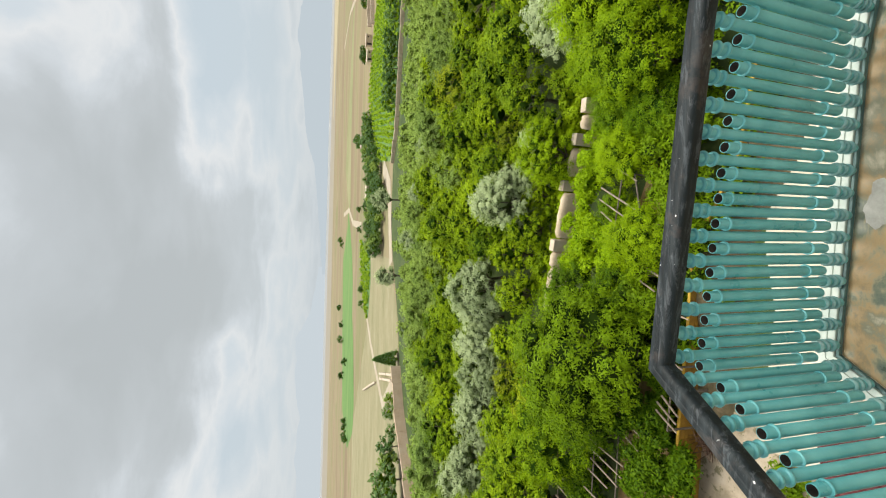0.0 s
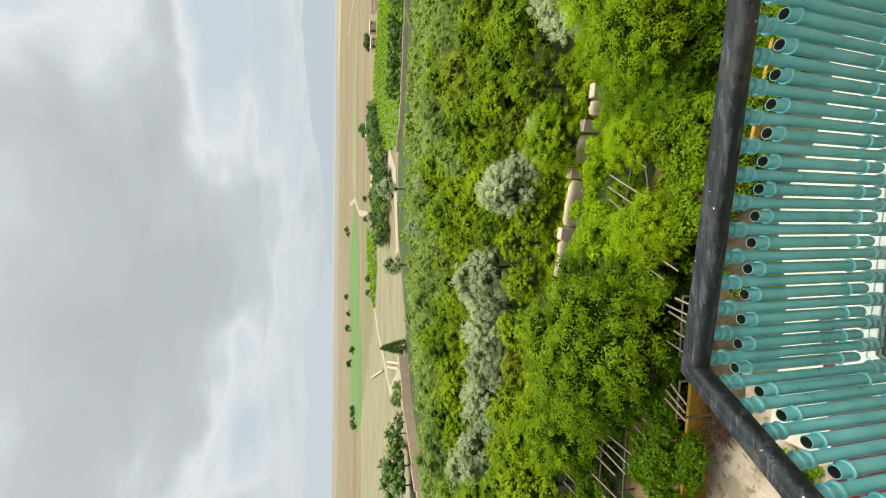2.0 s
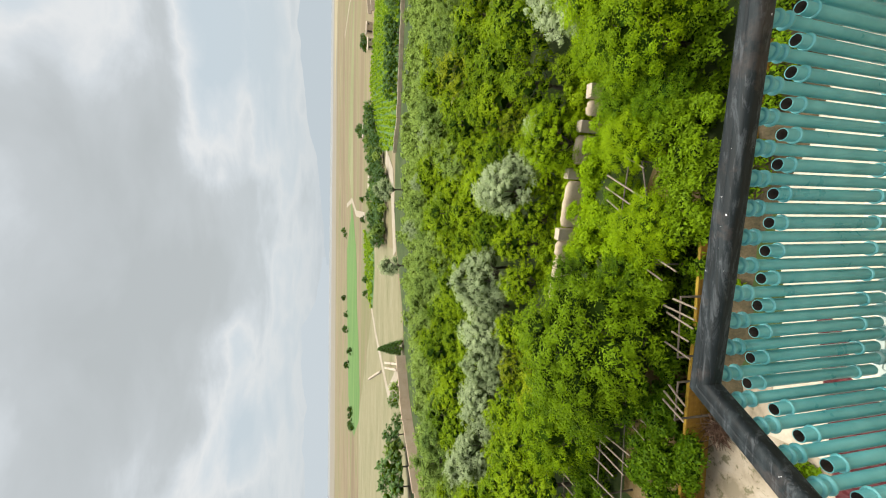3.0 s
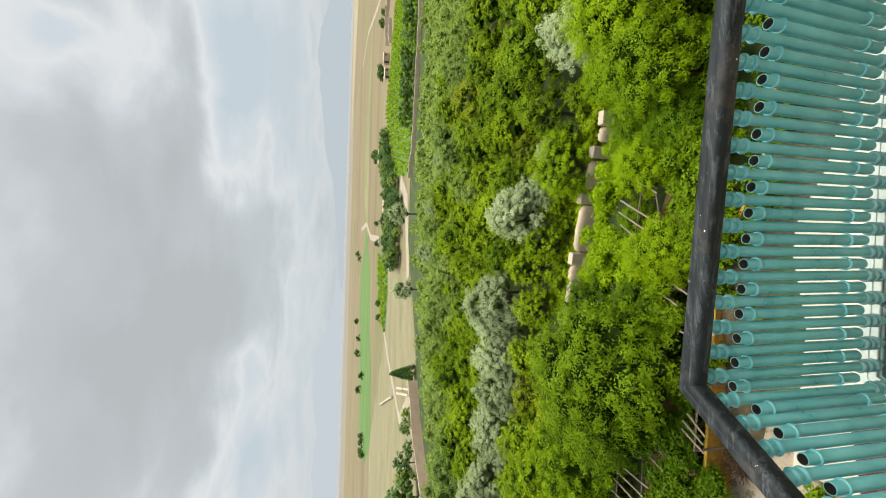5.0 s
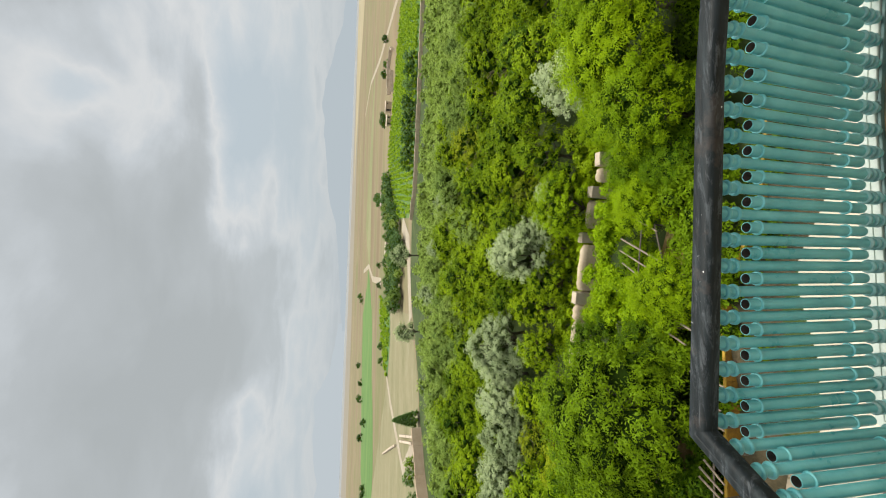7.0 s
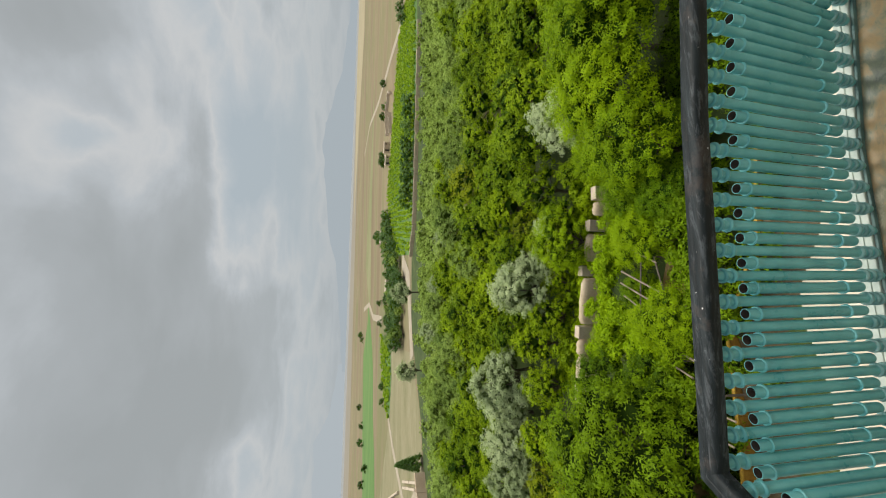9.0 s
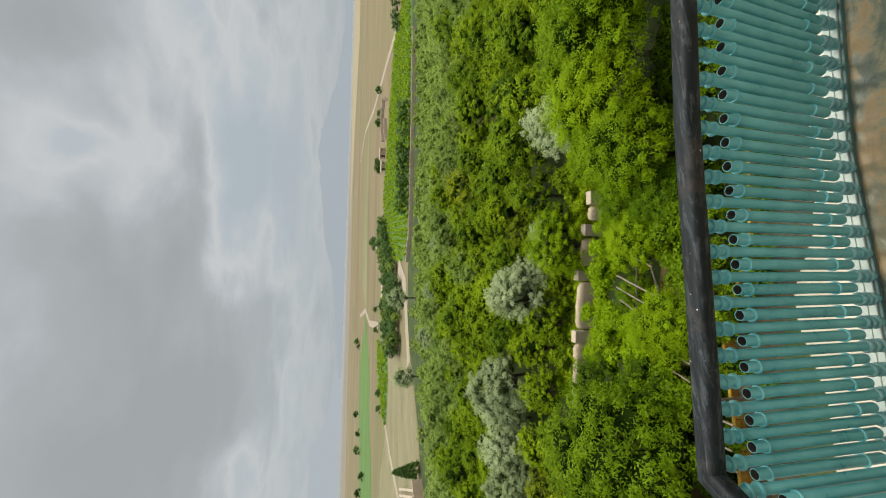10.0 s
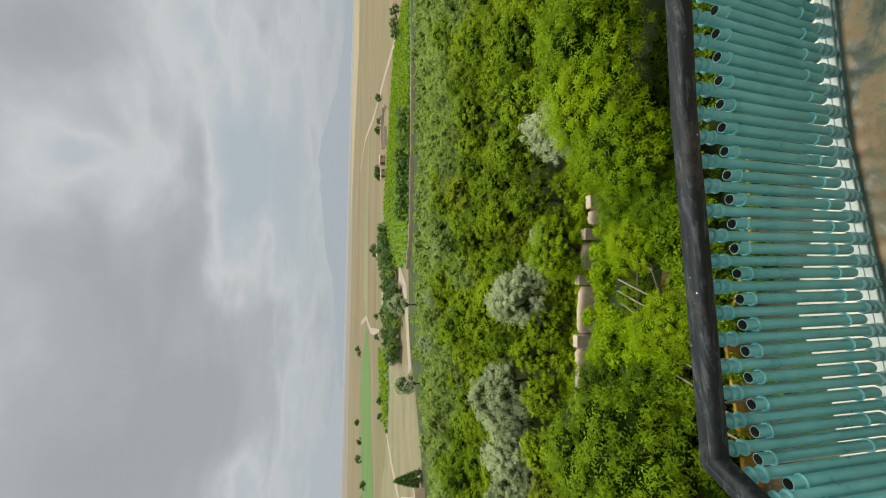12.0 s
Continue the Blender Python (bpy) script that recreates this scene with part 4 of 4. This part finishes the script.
prng = np.random.default_rng(5)
pergola([((3.8, 15.8), (2.9, 14.3)), ((2.9, 16.5), (1.0, 13.0)), ((2.4, 16.7), (1.5, 15.0)), ((1.15, 14.4), (0.5, 13.1)), ((1.8, 16.5), (1.2, 15.6)), ((-0.5, 13.9), (-1.1, 12.5)), ((-1.0, 14.2), (-1.5, 13.2))],
        [((3.6, 15.2), (0.9, 15.7)), ((3.2, 14.5), (-0.9, 13.6))], 2.05, "weathered pole pergola half covered by grape vines")
pergola([((-2.1, 12.6), (-2.3, 11.6)), ((-2.4, 13.0), (-2.7, 11.7)), ((-2.65, 12.9), (-3.0, 11.7)), ((-3.3, 12.6), (-3.5, 11.9)), ((-3.75, 12.9), (-4.1, 11.8)), ((-5.3, 12.7), (-5.8, 11.9)),
         ((-5.9, 12.9), (-6.4, 12.0)), ((-5.6, 12.9), (-6.1, 12.0))],
        [((-2.0, 12.35), (-4.2, 12.4)), ((-5.1, 12.35), (-6.5, 12.45))], 2.05, "bare grey poles jutting from vines over the low wall")
pergola([((-8.8, 17.0), (-8.95, 14.6)), ((-9.15, 17.0), (-9.5, 14.7)), ((-9.65, 16.8), (-9.95, 14.9)), ((-10.2, 16.9), (-10.4, 15.6)), ((-11.2, 17.2), (-11.35, 15.2)), ((-11.7, 17.0), (-11.85, 15.3)),
         ((-6.9, 15.1), (-7.3, 13.7)), ((-7.4, 15.2), (-7.9, 13.8))],
        [((-6.8, 15.0), (-12.0, 15.2)), ((-8.6, 16.6), (-12.0, 16.8))], 2.05, "weathered pole pergola half covered by grape vines")
pergola([((-11.25, 19.7), (-11.45, 18.5)), ((-11.75, 19.7), (-11.95, 18.5)), ((-12.45, 19.7), (-12.5, 18.5)), ((-13.0, 19.6), (-13.1, 18.4)), ((-13.6, 19.6), (-13.7, 18.4))],
        [((-11.1, 19.8), (-14.0, 19.5)), ((-11.2, 18.7), (-14.0, 18.5))], 2.05, "weathered pole pergola half covered by grape vines")


def vine_cover(name, spots, size, per, mat, label, inner=None):
    cs, rs = [], []
    for x, y, z, w, n in spots:
        for _ in range(n):
            a, q = prng.uniform(0, 6.28), w * math.sqrt(prng.uniform(0, 1))
            cs.append((x + q * math.cos(a), y + q * math.sin(a), GZ + z + prng.uniform(-0.5, 0.35)))
            rs.append(prng.uniform(0.28, 0.5))
    v, f, slots = leaf_cloud(cs, rs, per, size, prng, 0.7, 0.75)
    return tagged(part(name, mesh_of(name, v, f, slots, mat, inner), mat), label, "vines", kind="stuff")


vine_cover("grape_vines", [(-1.2, 15.4, 2.2, 1.3, 28), (0.2, 16.8, 2.1, 1.3, 26), (3.9, 17.6, 2.1, 0.9, 18), (4.8, 15.4, 2.1, 1.0, 18), 
                           (1.2, 18.2, 2.0, 1.1, 18), (5.3, 16.6, 2.0, 0.9, 14), (-0.6, 18.9, 1.9, 1.0, 18), 
                           (2.9, 18.4, 1.8, 0.9, 14), (-2.8, 17.2, 2.0, 1.0, 14)],
           0.125, 230, M_VINE, "bright green grape vines over poles")
# deep leaf colour dims these vines, painting the shade beside the big tree
vine_cover("grape_vines", [(-6.6, 14.8, 2.1, 0.9, 12), (-8.6, 18.2, 2.2, 1.3, 18), (-11.6, 17.8, 2.2, 1.2, 14), (-8.6, 13.4, 2.0, 0.6, 8), (-10.8, 13.2, 1.9, 0.8, 9),
                           (-7.3, 16.4, 2.0, 0.8, 8), (-7.2, 13.7, 1.9, 0.6, 9), (-6.2, 13.5, 1.9, 0.6, 8), (-8.4, 13.8, 1.8, 0.6, 9), (-9.6, 13.8, 1.8, 0.7, 10), (-8.0, 12.75, 1.25, 0.62, 13), (-8.8, 12.9, 1.3, 0.6, 11), (-10.6, 12.6, 1.2, 0.7, 12), (-12.0, 13.2, 1.9, 1.2, 16), (-4.6, 13.6, 1.7, 0.8, 12), (-6.0, 13.4, 1.9, 0.5, 6), (-5.6, 16.4, 2.1, 0.8, 10)],
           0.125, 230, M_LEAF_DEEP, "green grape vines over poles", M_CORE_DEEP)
# here too the deep leaf colour paints the shade low in front
vine_cover("grape_vines", [(-0.5, 14.0, 2.1, 0.8, 16), (-2.2, 14.2, 2.1, 0.9, 18), (0.5, 13.1, 2.0, 0.6, 10), (4.4, 13.4, 1.9, 1.0, 16), (-1.6, 13.4, 1.9, 0.4, 4),
                           (5.6, 14.6, 2.0, 0.9, 14), (-2.4, 15.4, 2.2, 0.9, 12), (1.9, 12.5, 1.7, 0.8, 12), (3.1, 12.6, 1.8, 0.8, 13), (0.6, 12.5, 1.6, 0.6, 9), (2.6, 13.4, 1.9, 0.4, 4), (0.2, 14.9, 2.1, 0.6, 7), (4.4, 12.2, 1.5, 0.8, 12)],
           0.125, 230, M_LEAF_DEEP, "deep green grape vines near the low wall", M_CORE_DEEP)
vine_cover("wall_bushes", [(8.6 - 1.05 * i, 19.75 + 0.31 * i, 0.95 + 0.2 * math.sin(i * 1.7), 0.55, 8) for i in range(12)], 0.16, 150, M_LEAF,
           "green bushes growing close behind the mud wall")
vine_cover("wall_bushes", [(9.0 - 1.05 * i, 21.3 + 0.31 * i, 0.9 + 0.3 * math.sin(i * 2.3), 0.9, 10) for i in range(12)], 0.17, 130, M_LEAF,
           "green bushes growing close behind the mud wall")
vine_cover("wall_creepers", [(x, float(np.interp(x, [p[0] for p in OCHRE_LINE], [p[1] for p in OCHRE_LINE])) - 0.12 + 0.1 * math.sin(x * 5), 1.0 + 0.12 * math.sin(x * 3.1), 0.42, 6)
                             for x in (-3.4, -1.2, 0.6, 1.3, 2.1, 2.9, 4.4, 5.2, 5.9, 6.8, 7.5, 8.2, 8.8, 9.6, 10.3)], 0.125, 90, M_LEAF_DEEP, "deep green creepers hanging over the low wall", M_CORE_DEEP)
# shaded undergrowth behind the wall and below the poles
vine_cover("undergrowth", [(-12.5 + 1.25 * i, 13.9 + 0.35 * math.sin(i * 2.1), 0.55, 0.8, 7) for i in range(21)]
           + [(-13.8 + 0.9 * i, 18.6 + 0.3 * math.sin(i), 0.5, 0.7, 6) for i in range(5)]
           + [(-11.5 + 1.5 * i, 15.6 + 0.5 * math.sin(i * 1.3), 0.45, 0.9, 6) for i in range(16) if i not in (2, 3, 4, 8, 9, 10)], 0.15, 90, M_LEAF_DEEP, "dark green undergrowth behind the low wall", M_CORE_DEEP)
vine_cover("yard_bushes", [(-6.9, 9.4, 0.4, 0.5, 5), (5.6, 11.6, 0.6, 1.4, 22), (9.4, 11.8, 0.9, 1.9, 34), (2.6, 11.7, 0.3, 0.8, 6), (-1.6, 11.9, 0.2, 0.5, 3), (12.6, 11.9, 0.9, 1.8, 28),
                           (7.6, 12.6, 1.4, 1.1, 16)],
           0.14, 130, M_LEAF_DEEP, "low green bushes at the edge of the yard", M_CORE_DEEP)

# ---- mud wall in the orchard ----
mud = group_of("mud_wall", (0, 0, 0), "rounded mud wall with pale square block piers", "wall")
# stretches of the wall: from, to, kind
PIECES = [((7.75, 18.55), (7.05, 18.62), "pier"), ((6.95, 18.65), (6.30, 18.95), "cap"), ((6.15, 19.30), (5.55, 19.45), "pier"), ((5.45, 19.62), (4.05, 20.15), "cap"),
          ((3.85, 20.40), (3.28, 20.52), "pier"), ((3.15, 20.45), (0.72, 21.15), "cap"), ((0.60, 21.22), (-0.05, 21.38), "pier"), ((-0.12, 21.42), (-1.0, 21.60), "cap"),
          ((-1.05, 21.62), (-3.6, 22.2), "cap")]
for (ax, ay), (bx, by), what in PIECES:
    length = math.hypot(bx - ax, by - ay)
    m = Matrix.Translation(((ax + bx) / 2, (ay + by) / 2, GZ)) @ Matrix.Rotation(math.atan2(by - ay, bx - ax), 4, "Z")
    bm = bmesh.new()
    if what == "pier":
        box(bm, (-length / 2, -0.23, 0), (length / 2, 0.23, 1.84), bevel=0.05)
    else:
        prof = [(-0.24, 0.0), (-0.22, 1.45), (-0.18, 1.64), (-0.08, 1.76), (0.08, 1.76), (0.18, 1.64), (0.22, 1.45), (0.24, 0.0)]
        rings = []
        for i in range(9):
            x = -length / 2 + length * i / 8
            drop = 0.16 * (abs(i - 4) / 4) ** 6
            sag = 0.025 * math.sin(i * 1.9 + ax * 3)
            rings.append([bm.verts.new((x, y * (1 - 0.45 * drop), max(0, z - (drop + sag) * (z > 1)))) for y, z in prof])
        for a, b in zip(rings, rings[1:]):
            for i in range(len(prof) - 1):
                bm.faces.new((a[i], b[i], b[i + 1], a[i + 1]))
        bm.faces.new(rings[0])
        bm.faces.new(rings[-1][::-1])
    ob = part("pier" if what == "pier" else "wall_length", bm, M_BLOCK if what == "pier" else M_MUD, mud, "square pale block pier" if what == "pier" else "", smooth=what != "pier")
    ob.matrix_basis = m


def mud_run(name, pts, height, thick, label, mat=M_MUD, step=2.6, cap=0.06):
    """A plain mud wall of panels along a line of posts."""
    top = group_of(name, (0, 0, 0), label, "wall")
    for (ax, ay), (bx, by) in zip(pts, pts[1:]):
        n = max(1, round(math.hypot(bx - ax, by - ay) / step))
        ang = math.atan2(by - ay, bx - ax)
        w = math.hypot(bx - ax, by - ay) / n
        for i in range(n):
            h = height * (1 + 0.07 * math.sin(i * 2.7 + ax))
            bm = box(bmesh.new(), (0.02, -thick / 2, 0), (w - 0.02, thick / 2, h), bevel=cap)
            ob = part("panel", bm, mat, top)
            ob.matrix_basis = Matrix.Translation((ax + (bx - ax) * i / n, ay + (by - ay) * i / n, GZ)) @ Matrix.Rotation(ang, 4, "Z")
    return top


M_PINK = patchy("pinkish_mud", [(0.48, 0.34, 0.23), (0.58, 0.43, 0.31), (0.62, 0.49, 0.37)], 0.5, 0.95)
mud_run("garden_wall", [(70, 80.0), (50.0, 82.4), (38.8, 84.2), (24.4, 87.0), (18.2, 92.0)], 0.85, 0.4, "long pale mud wall between orchard and vineyard")
mud_run("boundary_wall", [(-22.6, 77.8), (-25.2, 76.0), (-29.0, 73.4), (-31.7, 70.3), (-34.1, 67.2), (-36.2, 63.9), (-40.5, 57.0)], 1.75, 0.35, "pinkish beige wall of wide panels behind the orchard", M_PINK, 3.6, 0.03)
mud_run("orchard_wall", [(16.2, 41.4), (12.9, 43.6)], 1.9, 0.4, "short pale mud wall between orchard trees")
mud_run("orchard_wall", [(22.3, 34.4), (20.0, 38.0)], 1.9, 0.4, "short pale mud wall between orchard trees")
mud_run("field_wall", [(42, 143), (33, 137), (27, 124)], 0.9, 0.4, "low pale field wall beside the vineyard")
mud_run("terrace_wall", [(-31.4, 102.7), (-26.1, 84.0)], 0.7, 0.5, "pale low terrace wall on the dry slope", M_BLOCK)
mud_run("terrace_wall", [(-32.6, 102.6), (-27.5, 84.7)], 0.7, 0.5, "pale low terrace wall on the dry slope", M_BLOCK)
mud_run("terrace_wall", [(-49.0, 143.2), (-40.9, 123.1), (-36.7, 112.5)], 0.7, 0.5, "pale low terrace wall on the dry slope", M_BLOCK)


def track(name, pts, w, z, mat, label):
    bm = sweep(bmesh.new(), [(x, y, z) for x, y in pts], [(w / 2, 0.0), (w / 2, 0.02), (-w / 2, 0.02), (-w / 2, 0.0)])
    return tagged(part(name, bm, mat), label, "track", kind="structure")


track("track_east", [(92, 97), (107, 141), (131, 218), (170, 317), (190, 420)], 3.2, GZ + 0.07, M_DUST, "pale dust track across the plain")
track("track_middle", [(20.5, 109), (13.8, 97.5), (4, 94.8), (-4, 92)], 4.0, GZ + 0.07, M_DUST, "pale dust lane behind the orchard")
track("track_west", [(7.7, 172), (11.4, 225), (21.4, 266), (23, 340)], 3.0, GZ + 0.08, M_DUST, "pale dust track across the plain")
track("track_slope", [(-24, 142), (-30, 128), (-38, 100), (-27, 84)], 2.4, GZ + 0.06, M_DUST, "pale dust track on the dry slope")

# ---- far trees, vines and houses ----
# the deep leaf colour doubles as painted shade in these crowns' cores
FAR = [tree_kind("woodland_tree", 80 + i, 4.6, 2.3, 9, 7, 14, 0.42, m, 0.7, lift=-0.15, label=l, inner=M_LEAF_DEEP) for i, (m, l) in enumerate(
    [(M_WOODLAND, "dark green tree in a small wood"), (M_LEAF_HAZE, "green tree in a small wood"), (M_FIR, "very dark green round tree")])]
BUSH = [tree_kind("bush", 90, 2.6, 1.7, 7, 6, 12, 0.40, M_FIR, 0.7, lift=-0.2, inner=M_LEAF_DEEP, label="dark bush on the dry plain", category="bush")]


def cone_tree():
    crng = np.random.default_rng(3)
    cs, rs = [], []
    for i in range(60):
        z = 0.4 + 4.4 * i / 60
        a = i * 2.4
        w = 1.75 * (1 - i / 62) ** 0.75
        cs.append((w * 0.7 * math.cos(a), w * 0.7 * math.sin(a), z))
        rs.append(0.18 + 0.32 * (1 - i / 60))
    v, f, slots = leaf_cloud(cs, rs, 90, 0.26, crng, 1.2, 0.5)
    top = group_of("cypress_tree", (0, 0, 0), "dark green cone shaped cypress beside the wall", "tree")
    part("trunk", rod(bmesh.new(), (0, 0, 0), (0, 0, 4.0), 0.14, 0.04, 7), M_BARK, top)
    part("crown", mesh_of("crown", v, f, slots, M_CYPRESS, M_LEAF_DEEP), M_CYPRESS, top)
    top.location = (-21.8, 80.4, GZ)
    return top


cone_tree()


def inside(x, y, poly):
    hit = False
    for (ax, ay), (bx, by) in zip(poly, poly[1:] + poly[:1]):
        if (ay > y) != (by > y) and x < (bx - ax) * (y - ay) / (by - ay) + ax:
            hit = not hit
    return hit


frng = np.random.default_rng(11)
WOOD = [(-2, 106), (5, 104), (14, 101), (20, 112), (26, 118), (34, 130), (43, 139), (44, 146), (36, 146), (28, 138), (18, 132), (5, 131), (-2, 126)]
count = 0
while count < 110:
    x, y = frng.uniform(-2, 44), frng.uniform(100, 146)
    if not inside(x, y, WOOD):
        continue
    count += 1
    plant(FAR[int(frng.choice([0, 0, 1, 2]))], x, y, count * 40, frng.uniform(0.45, 0.85), "small wood")
for i, (x, y, s) in enumerate([(-29.8, 81.0, 0.55), (-32.3, 80.6, 0.62), (-35.4, 79.2, 0.5), (-37.2, 76.8, 0.92), (-39.2, 75.6, 0.9), (-41.4, 73.0, 1.25), (-44.2, 71.6, 1.2), (-48, 68.6, 1.1)]):
    plant(FAR[0 if i % 4 else 1], x, y, i * 31, s, "trees behind the wall")
for i, (x, y) in enumerate([(38, 89.6), (40.5, 90.2), (43, 89.8), (45.5, 90.6), (33.5, 91.0), (36, 90.2), (49, 89.6), (52, 89.0), (55, 88.8), (31, 91.2), (94, 104), (97, 102.5), (88, 101)]):
    plant(FAR[2 if i % 2 else 0], x, y, i * 67, 0.72, "hedge trees by the wall")
for i, (x, y, s) in enumerate([(3.6, 346, 1.6), (-0.5, 324, 1.2), (-49.5, 335, 1.5), (-56, 301, 1.3), (-65, 296, 1.7), (-68, 249, 1.3), (-84.7, 277, 1.5), (-99, 240, 1.2), (-103.5, 232, 1.3),
                               (-103, 226, 1.2), (-101, 236, 1.2), (14.5, 174, 0.8), (6.2, 169, 0.8), (-15.9, 153, 0.9), (-21.3, 153.7, 0.8), (70, 160, 1.3), (74, 162, 1.2), (42, 171, 1.6),
                               (39, 168, 1.2), (92, 163, 1.2), (95, 160, 1.0), (110, 166, 1.1)]):
    plant(BUSH[0], x, y, i * 83, s, "bushes on the plain")

cs, rs = [], []
poly = [(95, 84), (72, 85), (49, 87.5), (28, 89.5), (19, 93.5), (24, 122), (42, 143), (53, 150), (68, 137), (95, 118)]


for r in range(-4, 60):
    for q in range(60):
        # rows run obliquely away from the orchard
        x, y = 10 + q * 1.5 + r * 0.35 + frng.uniform(-0.3, 0.3), 90 + r * 1.35 - q * 0.18 + frng.uniform(-0.2, 0.2)
        if inside(x, y, poly) and frng.uniform() > 0.12:
            cs.append((x, y, GZ + 0.5))
            rs.append(frng.uniform(0.42, 0.68))
for q in range(420):
    x, y = frng.uniform(-25, 4), frng.uniform(132, 170)
    if inside(x, y, VINE_WEDGE):
        cs.append((x, y, GZ + 0.5))
        rs.append(frng.uniform(0.5, 0.8))
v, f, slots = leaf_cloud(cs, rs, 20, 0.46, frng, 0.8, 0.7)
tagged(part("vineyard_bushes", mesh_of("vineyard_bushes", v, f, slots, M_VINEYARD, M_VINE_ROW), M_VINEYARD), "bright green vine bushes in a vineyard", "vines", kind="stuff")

M_DARK = patchy("dark_opening", [(0.02, 0.018, 0.015), (0.03, 0.026, 0.02), (0.04, 0.035, 0.03)], 2.0)


def mud_house(x, y, w, d, h, turn, label):
    """A small flat-roofed mud house with a door and windows towards the orchard."""
    top = group_of("mud_house", (x, y, GZ), label, "house", "mud houses on the plain")
    top.rotation_euler = (0, 0, radians(turn))
    part("wall", box(bmesh.new(), (-w / 2, -d / 2, 0), (w / 2, d / 2, h), bevel=0.05), M_MUD, top)
    part("roof", box(bmesh.new(), (-w / 2 - 0.15, -d / 2 - 0.15, h), (w / 2 + 0.15, d / 2 + 0.15, h + 0.18), bevel=0.05), M_BLOCK, top)
    part("door", box(bmesh.new(), (-w / 4 - 0.35, -d / 2 - 0.04, 0), (-w / 4 + 0.3, -d / 2 + 0.02, 1.7)), M_DARK, top, "dark doorway")
    if w > 3:
        part("window", box(bmesh.new(), (w / 4, -d / 2 - 0.03, 1.1), (w / 4 + 0.5, -d / 2 + 0.02, 1.6)), M_DARK, top, "dark window opening")
    return top


mud_house(64, 144, 3.6, 3, 1.9, -24, "small flat-roofed mud house by the fields")
mud_house(72, 150, 4, 3, 1.9, -24, "small flat-roofed mud house by the fields")
mud_house(37, 152, 4.4, 4, 2.6, -14, "small flat-roofed mud house among dark trees")
mud_house(16, 130, 4, 4, 2.4, -8, "small flat-roofed mud house among dark trees")
mud_house(-1.0, 112, 3.4, 3, 2.2, 5, "small flat-roofed mud house among dark trees")
mud_house(-9.9, 23.4, 1.1, 0.9, 1.7, 20, "small mud hut hidden by orchard trees")
mud_run("ruined_wall", [(94, 158), (84, 156), (78, 152)], 1.3, 0.5, "ruined pale mud wall on the plain", M_BLOCK)
mud_run("ruined_wall", [(84, 145), (74, 142)], 1.2, 0.5, "ruined pale mud wall on the plain", M_BLOCK)
mud_run("ruined_wall", [(90, 142), (96, 150), (91, 160)], 1.2, 0.5, "ruined pale mud wall on the plain", M_BLOCK)

for kind in NEAR + MID + SILVER + FAR + BUSH:
    drop_kind(kind)
